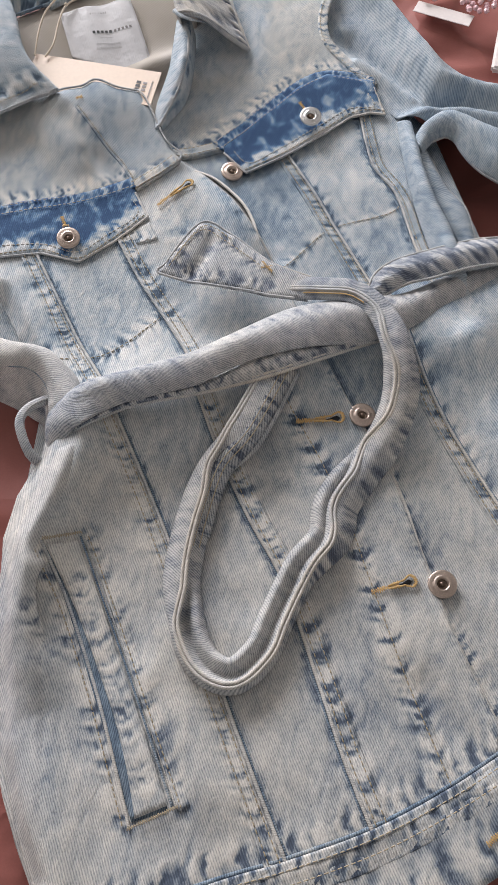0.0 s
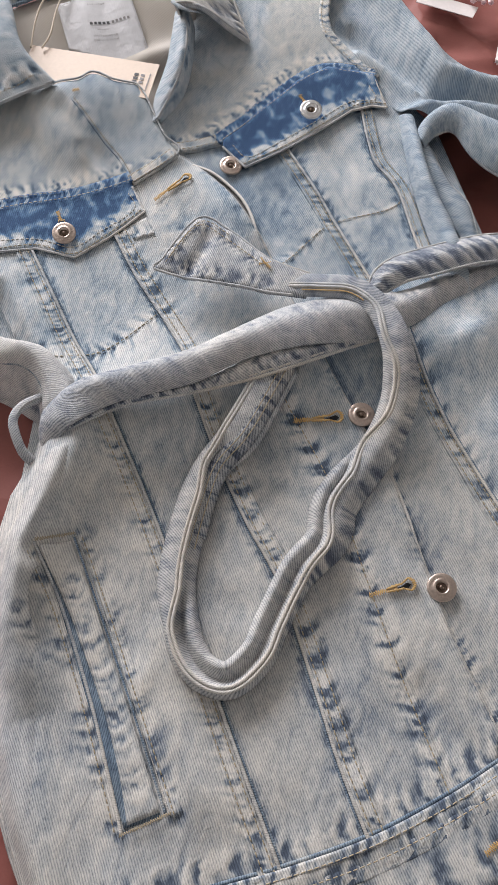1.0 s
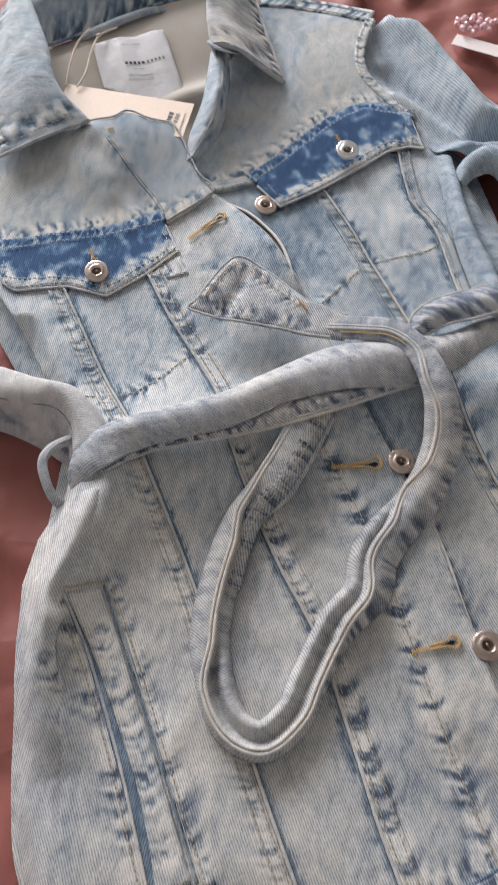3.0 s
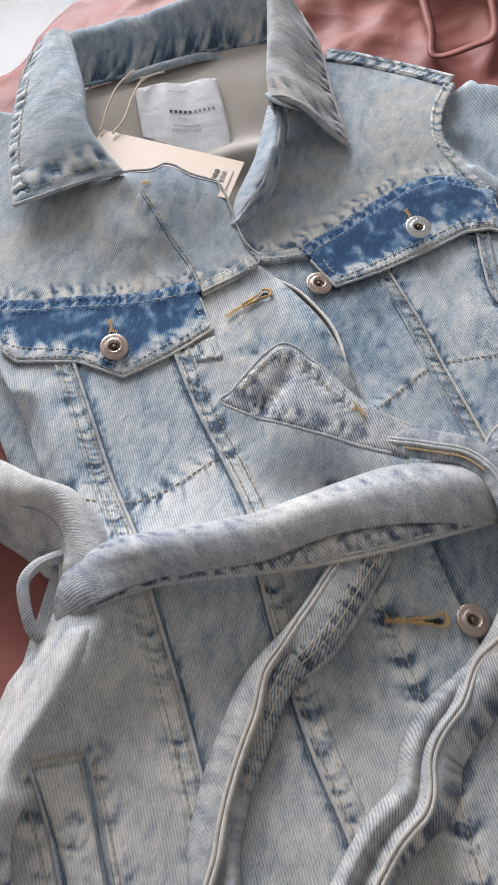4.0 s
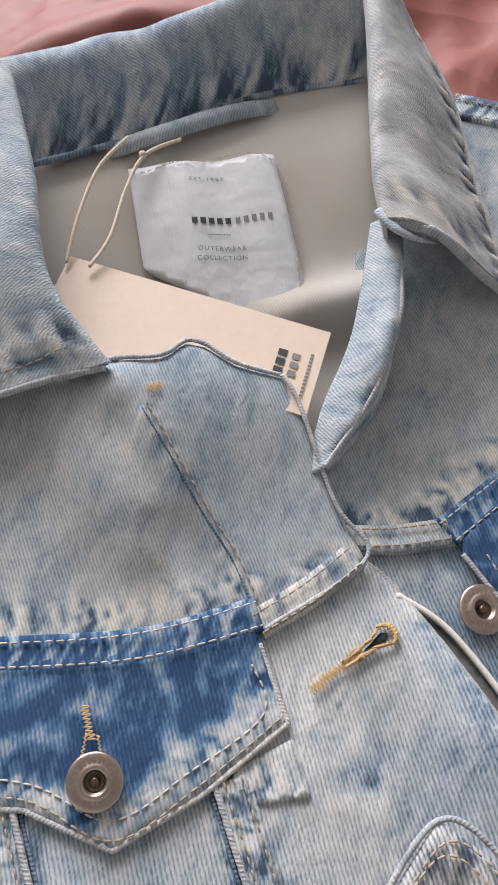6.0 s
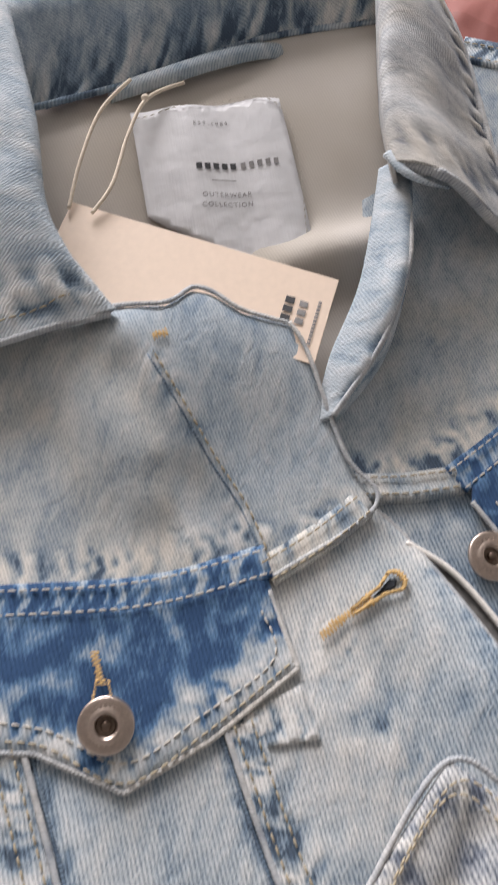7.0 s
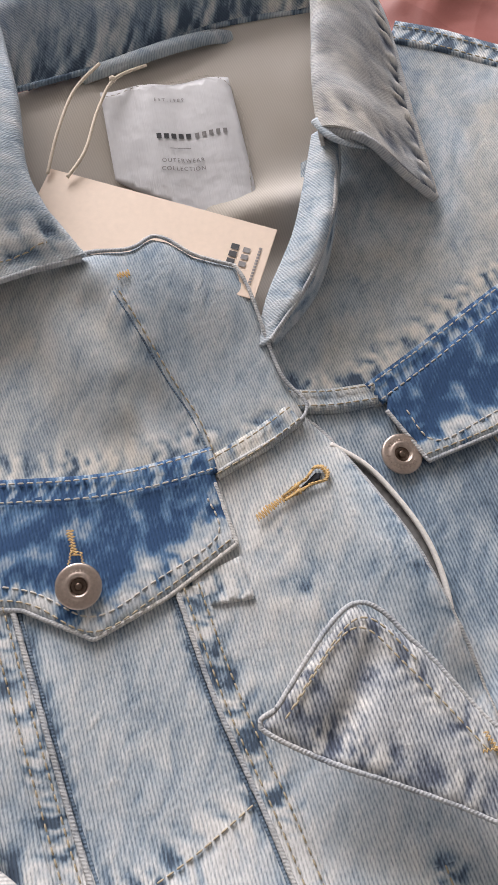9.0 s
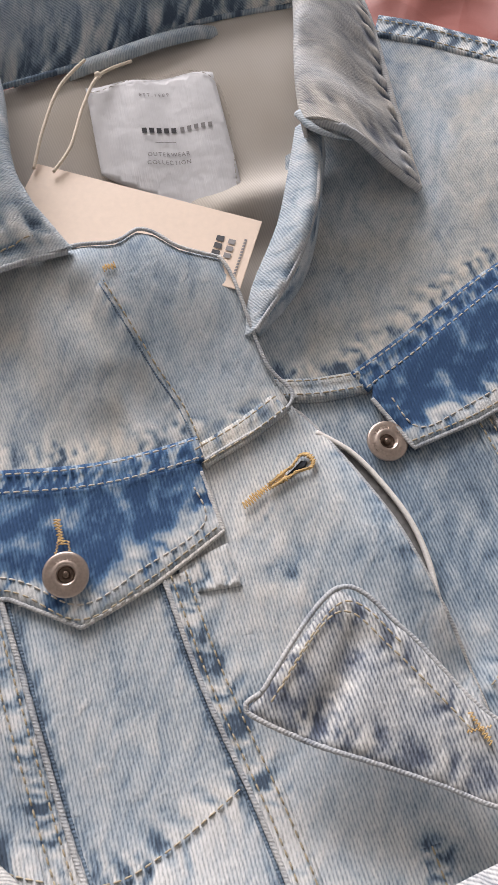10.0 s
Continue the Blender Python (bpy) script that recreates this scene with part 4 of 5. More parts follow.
cloth("pocket_patch", [(-0.117, 0.565), (-0.096, 0.579), (-0.087, 0.561), (-0.109, 0.555)], DENIM_PALE, jacket, left_front, 0.001, 0.0014, 0.002, dyes=[([(-0.117, 0.565), (-0.087, 0.561)], 0.01, 1.2)], label="small washed pocket corner patch")
stitches(POCKET_LEFT, jacket, THREAD_TAN, left_front, 0.0006)
stitches(POCKET_RIGHT, jacket, THREAD_TAN, under, 0.0006)

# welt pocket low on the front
# flat dark sheet standing in for the pocket's shaded depth
cloth("pocket_opening", [(-0.136, 0.281), (-0.118, 0.289), (-0.040, 0.122), (-0.062, 0.115)], DENIM_RECESS, jacket, left_front, 0.0008, 0.001, 0.004, label="dark blue inside of the welt pocket, darkened as a shaded recess")
WELT_LIP = [(q.x, q.y) for q in spline([(-0.060, 0.117), (-0.0625, 0.126), (-0.069, 0.148), (-0.0795, 0.175), (-0.093, 0.203), (-0.1075, 0.2315), (-0.1215, 0.257), (-0.1355, 0.282)], 0.004)]
cloth("pocket_welt", WELT_LIP + [(-0.117, 0.290), (-0.097, 0.248), (-0.068, 0.186), (-0.041, 0.125)],
      DENIM_PALE, jacket, left_front, 0.0032, 0.0018, 0.0025, drop=(0.003, 0.001), dyes=[([(-0.113, 0.262), (-0.084, 0.200), (-0.056, 0.135)], 0.012, 0.8)], label="folded washed denim pocket welt")
# dark strip painting the shade along the welt's right side
sweep("welt_shade", on([(-0.1155, 0.2925), (-0.0945, 0.247), (-0.0655, 0.186), (-0.0375, 0.1245)], left_front, 0.0022), circle(0.0007, 7), DENIM_RECESS, jacket, "dark strip for the shade beside the pocket welt")
worn_edge([(-0.138, 0.284), (-0.116, 0.240), (-0.088, 0.178), (-0.063, 0.112)], jacket, left_front, 0.001, 0.0013, "pocket_edge")
worn_edge([(-0.115, 0.295), (-0.092, 0.246), (-0.063, 0.186), (-0.035, 0.124)], jacket, left_front, 0.0006, 0.0009, "pocket_edge")
seam([(-0.109, 0.293), (-0.086, 0.245), (-0.058, 0.184), (-0.030, 0.124)], 0.008, jacket, DENIM_PALE, "pocket_seam", left_front, up=0.0008, dyes=LEFT_DYES)
stitches([(-0.111, 0.294), (-0.088, 0.246), (-0.060, 0.185), (-0.032, 0.124)], jacket, THREAD_TAN, left_front, 0.0012)
stitches([(-0.143, 0.281), (-0.121, 0.238), (-0.093, 0.176), (-0.067, 0.112)], jacket, THREAD_TAN, left_front, 0.0012)


def bartack(a, b, parent=jacket, height=left_front, lift=0.003, w=0.0022, material=None):
    """A dense bar of zigzag thread between two places."""
    a, b = Vector((*a, 0)), Vector((*b, 0))
    t = (b - a).normalized()
    s = Vector((-t.y, t.x, 0))
    n = int((b - a).length / 0.0007)
    rnd = random.Random(n)
    pts = []
    for i in range(n + 1):
        q = a.lerp(b, i / n) + s * (w * 0.5 * (1 if i % 2 else -1) * rnd.uniform(0.6, 1.15))
        pts.append((q.x, q.y, height(q.x, q.y) + lift))
    return sweep("bar_tack", pts, circle(0.00032, 5), material or THREAD_GOLD, parent, step=0.0009)


bartack((-0.137, 0.285), (-0.115, 0.2955), lift=0.0028, material=THREAD_TAN)
bartack((-0.064, 0.111), (-0.034, 0.125), lift=0.003, material=THREAD_TAN)
bartack((-0.171, 0.700), (-0.166, 0.704), height=body, lift=0.003, w=0.004)


def buttonhole(a, b, height=left_front, lift=0.0030):
    """A keyhole buttonhole: a dark slit with a gold overcast rim that widens to an eye at b."""
    A, B = Vector((*a, 0)), Vector((*b, 0))
    t = (B - A).normalized()
    s = Vector((-t.y, t.x, 0))
    hole = new("buttonhole")
    hole.parent = jacket
    tagged(hole, "gold-stitched keyhole buttonhole")
    rim = []
    for i in range(9):
        rim.append(A.lerp(B, 0.44 + 0.043 * i) + s * 0.0010 * (1 + 0.08 * i))
    for i in range(7):
        ang = math.pi / 2 - math.pi * i / 6
        rim.append(B - t * 0.002 + t * (0.0036 * math.cos(ang)) + s * (0.0038 * math.sin(ang)))
    for i in range(9):
        rim.append(A.lerp(B, 0.78 - 0.043 * i) - s * 0.0010 * (1.64 - 0.08 * i))
    pts = []
    for i, q in enumerate(spline(rim, 0.0006)):
        c = A.lerp(B, 0.62)
        way = (q - c).normalized() * (0.0013 if i % 2 else -0.0006)
        p = q + way
        pts.append((p.x, p.y, height(p.x, p.y) + lift))
    sweep("rim", pts, circle(0.00075, 6), THREAD_GOLD, hole, "golden overcast thread", 0.0012)
    bartack(a, tuple(A.lerp(B, 0.30))[:2], hole, height, lift, 0.0040)
    bartack(tuple(A.lerp(B, 0.2))[:2], tuple(A.lerp(B, 0.66))[:2], hole, height, lift - 0.0002, 0.0034)
    slit = [A.lerp(B, 0.66), A.lerp(B, 0.76) - s * 0.0005, B - t * 0.0025 - s * 0.0018, B - t * 0.0002, B - t * 0.0025 + s * 0.0018, A.lerp(B, 0.76) + s * 0.0005]
    # dark patch in place of the slit's shaded depth
    cloth("slit", [(q.x, q.y) for q in slit], GAP, hole, height, lift - 0.0012, 0.0008, 0.0012)


buttonhole((-0.091, 0.597), (-0.064, 0.622), lift=0.0022)
buttonhole((0.033, 0.386), (0.066, 0.391), lift=0.0026)
buttonhole((0.086, 0.261), (0.114, 0.270), lift=0.0018)
buttonhole((0.150, 0.112), (0.172, 0.130), body, 0.0042)


def button(x, y, z, metal, tilt=(0, 0)):
    """A pressed metal jacket button: dished rim, raised ring, hollow centre with a stud."""
    b = new("jacket_button")
    b.parent = jacket
    tagged(b, "round metal shank button with a hollow centre")
    rim = lathe([(0.0, 0.0016), (0.0030, 0.0016), (0.0034, 0.0034), (0.0042, 0.0039), (0.0050, 0.0033), (0.0068, 0.0030), (0.0080, 0.0032), (0.0085, 0.0027), (0.0085, 0.0018), (0.0078, 0.0010), (0.0040, 0.0004), (0.0, 0.0004)], 40)
    part("rim", rim, metal, b)
    part("hollow", lathe([(0.0, 0.00165), (0.0029, 0.00165), (0.0030, 0.0020), (0.0026, 0.0018), (0.0, 0.0018)], 24), STEEL_DARK, b, "dark hollow centre")
    part("stud", lathe([(0.0015, 0.0016), (0.0014, 0.0029), (0.0008, 0.0032), (0.0, 0.0032)], 16), STEEL_DARK, b, "small dull stud")
    bm = bmesh.new()
    for k in range(26):
        if k % 13 > 10:
            continue
        a = 2 * math.pi * k / 26
        bmesh.ops.create_cube(bm, size=1, matrix=pose(0.0059 * math.cos(a), 0.0059 * math.sin(a), 0.0032, 0, 0, math.degrees(a)) @ Matrix.Diagonal((0.0012, 0.0006 + 0.0004 * (k % 3 == 0), 0.0003, 1)))
    part("stamped_ring", bm, metal, b, "stamped marks round the rim", soft=False)
    b.matrix_basis = pose(x, y, z, tilt[0], tilt[1], 20) @ Matrix.Scale(1.16, 4)


button(-0.162, 0.5555, 0.0335, STEEL, (12, 4))
button(0.041, 0.694, 0.0360, STEEL_LIGHT, (10, 0))
button(-0.028, 0.637, 0.0265, STEEL, (6, 6))
button(0.082, 0.394, 0.0300, STEEL, (0, 6))
button(0.134, 0.2685, 0.0262, STEEL, (0, 0))
bartack((-0.171, 0.579), (-0.166, 0.568), height=left_front, lift=0.0068, w=0.0032)
bartack((-0.168, 0.570), (-0.168, 0.561), height=left_front, lift=0.0070, w=0.0012)
bartack((-0.164, 0.570), (-0.161, 0.562), height=left_front, lift=0.0070, w=0.0012)
bartack((0.031, 0.716), (0.037, 0.705), height=under, lift=0.0085, w=0.0032)

# ---- sleeves ----
SLEEVE_SEAM = [(-0.345, 0.455, 0.028), (-0.270, 0.442, 0.034), (-0.220, 0.431, 0.040), (-0.190, 0.425, 0.043), (-0.174, 0.423, 0.044), (-0.162, 0.416, 0.044), (-0.153, 0.403, 0.043), (-0.149, 0.387, 0.041), (-0.142, 0.370, 0.036)]


def sleeve_wear(s, u, v):
    """Dye kept beside the sleeve's seam, near the belt carrier."""
    n = noise.noise((s * 70, v * 9, 2.5)) * 2.2
    return max(-0.3, min(1.0, n)) * math.exp(-((v - 0.76) / 0.09) ** 2) * smooth((u - 0.45) / 0.2) - 0.15


loft("left_sleeve", [[(-0.380, 0.505, 0.000), (-0.310, 0.488, 0.004), (-0.250, 0.474, 0.010), (-0.215, 0.463, 0.017), (-0.187, 0.452, 0.024), (-0.161, 0.442, 0.030), (-0.140, 0.425, 0.032), (-0.128, 0.404, 0.031), (-0.118, 0.375, 0.026)],
                     [(-0.370, 0.493, 0.020), (-0.298, 0.478, 0.027), (-0.240, 0.464, 0.033), (-0.206, 0.453, 0.040), (-0.179, 0.442, 0.045), (-0.156, 0.435, 0.049), (-0.140, 0.414, 0.050), (-0.129, 0.392, 0.048), (-0.121, 0.371, 0.040)],
                     [(-0.360, 0.476, 0.028), (-0.285, 0.462, 0.035), (-0.222, 0.447, 0.044), (-0.192, 0.442, 0.049), (-0.168, 0.433, 0.056), (-0.154, 0.420, 0.055), (-0.143, 0.401, 0.053), (-0.136, 0.385, 0.049), (-0.128, 0.370, 0.040)],
                     SLEEVE_SEAM,
                     [(-0.345, 0.430, 0.002), (-0.270, 0.422, 0.004), (-0.227, 0.421, 0.006), (-0.197, 0.410, 0.008), (-0.182, 0.402, 0.010), (-0.170, 0.394, 0.012), (-0.164, 0.391, 0.012), (-0.160, 0.382, 0.012), (-0.153, 0.366, 0.012)]],
     DENIM_SIDE, jacket, "pale washed denim sleeve tucked behind the belt", along=90, across=36, crumple=0.0022, dye_of=sleeve_wear)
# dark strip for the shade under the sleeve's seam ridge
sweep("seam_shade", [(x, y, z + 0.0006) for x, y, z in SLEEVE_SEAM[:-1]], circle(0.0010, 7), DENIM_RECESS, jacket, "dark strip for the shade along the sleeve seam", 0.003)
sweep("seam_ridge", [(x, y + 0.0022, z + 0.0016) for x, y, z in SLEEVE_SEAM[:-1]], circle(0.0010, 7), EDGE, jacket, step=0.003)


RIDGES = [  # folds of the folded-back sleeve: run, height, half width
    ([(0.085, 0.885), (0.113, 0.846), (0.143, 0.780), (0.160, 0.742), (0.196, 0.726), (0.27, 0.700)], 0.022, 0.015),
    ([(0.078, 0.812), (0.104, 0.778), (0.134, 0.744), (0.156, 0.716)], -0.010, 0.010),
    ([(0.085, 0.770), (0.112, 0.748), (0.134, 0.722)], 0.010, 0.010),
    ([(0.132, 0.690), (0.150, 0.704), (0.180, 0.702), (0.27, 0.672)], 0.016, 0.012),
    ([(0.165, 0.722), (0.200, 0.708), (0.26, 0.688)], -0.008, 0.008),
]


def right_sleeve(x, y):
    z = 0.026 + 0.003 * noise.noise((x * 20, y * 20, 7))
    for line, up, wide in RIDGES:
        z += up * math.exp(-(near(x, y, line)[0] / wide) ** 2)
    return z


cloth("right_sleeve", [(0.061, 0.875), (0.092, 0.880), (0.116, 0.866), (0.154, 0.800), (0.215, 0.753), (0.28, 0.715), (0.28, 0.66), (0.205, 0.682), (0.160, 0.690), (0.130, 0.690), (0.110, 0.715), (0.098, 0.742), (0.072, 0.774), (0.055, 0.802), (0.053, 0.836)],
      DENIM_SLEEVE, jacket, right_sleeve, step=0.004, drop=(0.016, 0.016, [(0.092, 0.882), (0.118, 0.868), (0.156, 0.802), (0.216, 0.755), (0.28, 0.717)]), label="pale blue sleeve folded back on itself")
loft("cuff", [[(0.128, 0.662, 0.020), (0.139, 0.684, 0.020), (0.167, 0.699, 0.020), (0.212, 0.680, 0.016), (0.280, 0.635, 0.014)],
              [(0.130, 0.660, 0.034), (0.143, 0.679, 0.046), (0.167, 0.689, 0.048), (0.208, 0.666, 0.046), (0.280, 0.622, 0.040)],
              [(0.136, 0.655, 0.040), (0.147, 0.670, 0.046), (0.166, 0.674, 0.048), (0.196, 0.645, 0.046), (0.280, 0.600, 0.040)],
              [(0.139, 0.652, 0.036), (0.150, 0.664, 0.038), (0.165, 0.666, 0.038), (0.188, 0.632, 0.034), (0.280, 0.578, 0.020)]],
     DENIM_SLEEVE, jacket, "open pale sleeve cuff", along=50, across=18, crumple=0.0025)
loft("sleeve_fold", [[(0.121, 0.700, 0.024), (0.124, 0.659, 0.026), (0.128, 0.626, 0.026), (0.133, 0.596, 0.026), (0.139, 0.569, 0.026), (0.146, 0.540, 0.026), (0.156, 0.500, 0.020)],
                     [(0.125, 0.690, 0.036), (0.128, 0.655, 0.042), (0.132, 0.622, 0.043), (0.138, 0.593, 0.043), (0.146, 0.564, 0.043), (0.153, 0.535, 0.042), (0.163, 0.495, 0.028)],
                     [(0.131, 0.685, 0.036), (0.135, 0.651, 0.041), (0.139, 0.618, 0.043), (0.146, 0.591, 0.043), (0.155, 0.564, 0.043), (0.162, 0.535, 0.042), (0.172, 0.495, 0.028)],
                     [(0.134, 0.680, 0.014), (0.139, 0.650, 0.018), (0.144, 0.618, 0.018), (0.153, 0.594, 0.018), (0.162, 0.570, 0.018), (0.168, 0.540, 0.018), (0.178, 0.498, 0.014)]],
     DENIM_SLEEVE, jacket, "pale narrow fold of the sleeve beside the body", along=60, across=20, crumple=0.0025)
loft("cuff_under", [[(0.128, 0.664, 0.034), (0.134, 0.640, 0.030), (0.146, 0.600, 0.028), (0.166, 0.560, 0.028)],
                    [(0.140, 0.657, 0.036), (0.147, 0.634, 0.034), (0.158, 0.598, 0.033), (0.174, 0.558, 0.032)],
                    [(0.149, 0.652, 0.026), (0.158, 0.622, 0.026), (0.174, 0.598, 0.026), (0.180, 0.560, 0.026)],
                    [(0.150, 0.652, 0.004), (0.159, 0.622, 0.004), (0.176, 0.598, 0.004), (0.182, 0.560, 0.004)]],
     DENIM_SLEEVE, jacket, "under side of the open cuff", along=40, across=14, crumple=0.0015)
sweep("cuff_edge", [(0.149, 0.652, 0.0275), (0.158, 0.622, 0.0275), (0.174, 0.598, 0.0275), (0.180, 0.560, 0.0275)], circle(0.0013, 7), EDGE, jacket)
sweep("cuff_edge", [(0.136, 0.655, 0.038), (0.150, 0.664, 0.0385), (0.165, 0.666, 0.0385), (0.188, 0.632, 0.0345), (0.24, 0.600, 0.028)], circle(0.0012, 7), EDGE, jacket)

# ---- collar edges: rubbed rolls, puckered rims, stitches ----
LEFT_OUT = [(-0.297, 0.840, 0.063), (-0.298, 0.800, 0.057), (-0.288, 0.735, 0.051), (-0.278, 0.700, 0.048), (-0.267, 0.673, 0.045)]
LEFT_SHORT = [(-0.267, 0.673, 0.045), (-0.248, 0.680, 0.0495), (-0.228, 0.689, 0.053), (-0.208, 0.698, 0.0555), (-0.189, 0.706, 0.056)]
RIGHT_OUT = [(-0.082, 0.942, 0.058), (-0.056, 0.892, 0.055), (-0.038, 0.836, 0.048), (-0.019, 0.782, 0.038)]
RIGHT_SHORT = [(-0.019, 0.7815, 0.038), (-0.038, 0.7825, 0.0525), (-0.058, 0.7835, 0.070), (-0.072, 0.785, 0.073), (-0.082, 0.7855, 0.072)]
for run, r in ((LEFT_OUT, 0.0014), (LEFT_SHORT, 0.0016), (RIGHT_OUT, 0.0021), (RIGHT_SHORT, 0.0023)):
    sweep("collar_edge", run, lambda u, r=r: [(s * (1 + 0.3 * noise.noise((u * 22, 1, r))), h * (1 + 0.3 * noise.noise((u * 25, 4, r)))) for s, h in circle(r, 8)], EDGE, jacket, step=0.002)
sweep("lapel_edge", [(-0.0745, 0.776, 0.061), (-0.0725, 0.748, 0.0605), (-0.079, 0.715, 0.051), (-0.095, 0.684, 0.038)], circle(0.0012, 7), EDGE, jacket, step=0.002)
sweep("collar_fold", [(-0.086, 0.792, 0.072), (-0.079, 0.782, 0.0735), (-0.069, 0.780, 0.071), (-0.058, 0.784, 0.0655)], lambda u: circle(0.0030 * (1 - 0.8 * u), 9, 0.6), DENIM_COLLAR, jacket, "crumpled fold where the collar meets the front", 0.002)
sweep("neck_seam", [(-0.262, 0.805, 0.051), (-0.247, 0.8105, 0.054), (-0.207, 0.8345, 0.053), (-0.151, 0.8775, 0.050), (-0.095, 0.9015, 0.049)], circle(0.0016, 7), DENIM_DARK_SEAM, jacket, step=0.003)


def on_leaf(ob):
    """The height of the upper side of a lofted leaf at a place in plan."""
    co = np.array([v.co[:] for v in ob.data.vertices])

    def height(x, y):
        d = (co[:, 0] - x) ** 2 + (co[:, 1] - y) ** 2
        close = co[d < max(0.003 ** 2, float(d.min()) * 1.5)]
        return float(np.percentile(close[:, 2], 80))
    return height


left_leaf = on_leaf(LEFT_LEAF)
stitches([(-0.288, 0.800), (-0.279, 0.738), (-0.270, 0.704), (-0.259, 0.6835)], jacket, THREAD_TAN, left_leaf, 0.0012)
stitches([(-0.259, 0.6835), (-0.242, 0.691), (-0.224, 0.699), (-0.205, 0.709)], jacket, THREAD_TAN, left_leaf, 0.0012)


# ---- the belt that is laid across the waist ----
belt = thing("fabric_belt", "long washed denim tie belt laid loosely over the jacket", "belt")


def sheet(profile, thick=0.0022):
    """A closed section from an open run of (side, up) points."""
    out, back = [], []
    for i, (s, h) in enumerate(profile):
        a, b = profile[max(i - 1, 0)], profile[min(i + 1, len(profile) - 1)]
        t = Vector((b[0] - a[0], b[1] - a[1])).normalized()
        out.append((s - t.y * thick / 2, h + t.x * thick / 2))
        back.append((s + t.y * thick / 2, h - t.x * thick / 2))
    return out + back[::-1]


def offset_path(path, side, up):
    """A run beside another one."""
    p = [Vector(q) for q in path]
    out = []
    for i, q in enumerate(p):
        t = (p[min(i + 1, len(p) - 1)] - p[max(i - 1, 0)])
        t.z = 0
        t.normalize()
        out.append(tuple(q + Vector((-t.y, t.x, 0)) * side + Vector((0, 0, up))))
    return out


def belt_wear(s, u, v):
    """Dark slanting puckers, rubbed pale between, over a worn face of the belt."""
    n = noise.noise((s * 230 - v * 1.8, v * 1.6, 4.4)) * 2.0 + 0.9 * noise.noise((s * 380 + v * 3, v * 5, 7.7))
    return max(-0.5, min(1.0, n + 0.25)) * math.sin(math.pi * min(1, max(0, v))) ** 0.5


def edge_wear(s, u, v):
    """A softer row of puckers along the far edge of the band."""
    return 0.55 * belt_wear(s, u, 0.5) * math.exp(-((v - 0.28) / 0.14) ** 2)


BAND_FOLD = [(-0.1369, 0.3513, 0.0304), (-0.1318, 0.3616, 0.0496), (-0.1190, 0.3683, 0.0618), (-0.0938, 0.3827, 0.0630), (-0.0706, 0.3904, 0.0630), (-0.0396, 0.4001, 0.0630), (-0.0164, 0.4137, 0.0630), (0.0069, 0.4253, 0.0620), (0.0398, 0.4350, 0.0600), (0.0809, 0.4458, 0.0514), (0.1155, 0.4642, 0.0408), (0.1510, 0.4920, 0.0340), (0.1900, 0.5120, 0.0280), (0.2350, 0.5300, 0.0220)]
loft("band", [[(-0.1499, 0.3529, 0.0202), (-0.1530, 0.3740, 0.0340), (-0.1488, 0.3948, 0.0374), (-0.1246, 0.4064, 0.0508), (-0.0919, 0.4168, 0.0530), (-0.0474, 0.4323, 0.0530), (-0.0193, 0.4478, 0.0530), (0.0223, 0.4710, 0.0530), (0.0475, 0.4787, 0.0530), (0.0819, 0.4881, 0.0471), (0.1176, 0.5003, 0.0374), (0.1540, 0.5220, 0.0320), (0.1920, 0.5400, 0.0260), (0.2400, 0.5560, 0.0200)],
              [(-0.1466, 0.3535, 0.0272), (-0.1466, 0.3704, 0.0452), (-0.1393, 0.3845, 0.0549), (-0.1170, 0.3942, 0.0680), (-0.0880, 0.4058, 0.0680), (-0.0463, 0.4194, 0.0680), (-0.0183, 0.4329, 0.0680), (0.0224, 0.4543, 0.0660), (0.0475, 0.4620, 0.0640), (0.0809, 0.4731, 0.0574), (0.1155, 0.4860, 0.0458), (0.1510, 0.5100, 0.0390), (0.1900, 0.5290, 0.0320), (0.2380, 0.5460, 0.0260)],
              [(-0.1406, 0.3522, 0.0311), (-0.1381, 0.3653, 0.0506), (-0.1281, 0.3751, 0.0619), (-0.1054, 0.3874, 0.0680), (-0.0792, 0.3971, 0.0680), (-0.0425, 0.4087, 0.0680), (-0.0173, 0.4223, 0.0680), (0.0156, 0.4388, 0.0660), (0.0436, 0.4475, 0.0640), (0.0809, 0.4584, 0.0564), (0.1155, 0.4741, 0.0448), (0.1510, 0.5000, 0.0380), (0.1900, 0.5190, 0.0310), (0.2370, 0.5370, 0.0250)],
              BAND_FOLD],
     DENIM_BELT, belt, "folded belt band", thick=0.0026, along=130, across=24, crumple=0.0012, dye_of=edge_wear)
LOW_EDGE = [(-0.1394, 0.3500, 0.0269), (-0.1343, 0.3613, 0.0440), (-0.1212, 0.3677, 0.0562), (-0.0958, 0.3808, 0.0580), (-0.0725, 0.3886, 0.0580), (-0.0406, 0.3964, 0.0570), (0.0039, 0.4099, 0.0560), (0.0398, 0.4245, 0.0550), (0.0729, 0.4408, 0.0502), (0.1032, 0.4574, 0.0406)]
UNDER_FOLD = [(-0.1356, 0.3509, 0.0292), (-0.1306, 0.3622, 0.0464), (-0.1181, 0.3702, 0.0579), (-0.0929, 0.3847, 0.0590), (-0.0687, 0.3934, 0.0590), (-0.0377, 0.4031, 0.0590), (0.0088, 0.4283, 0.0590), (0.0417, 0.4390, 0.0570), (0.0769, 0.4491, 0.0503), (0.1053, 0.4626, 0.0411)]
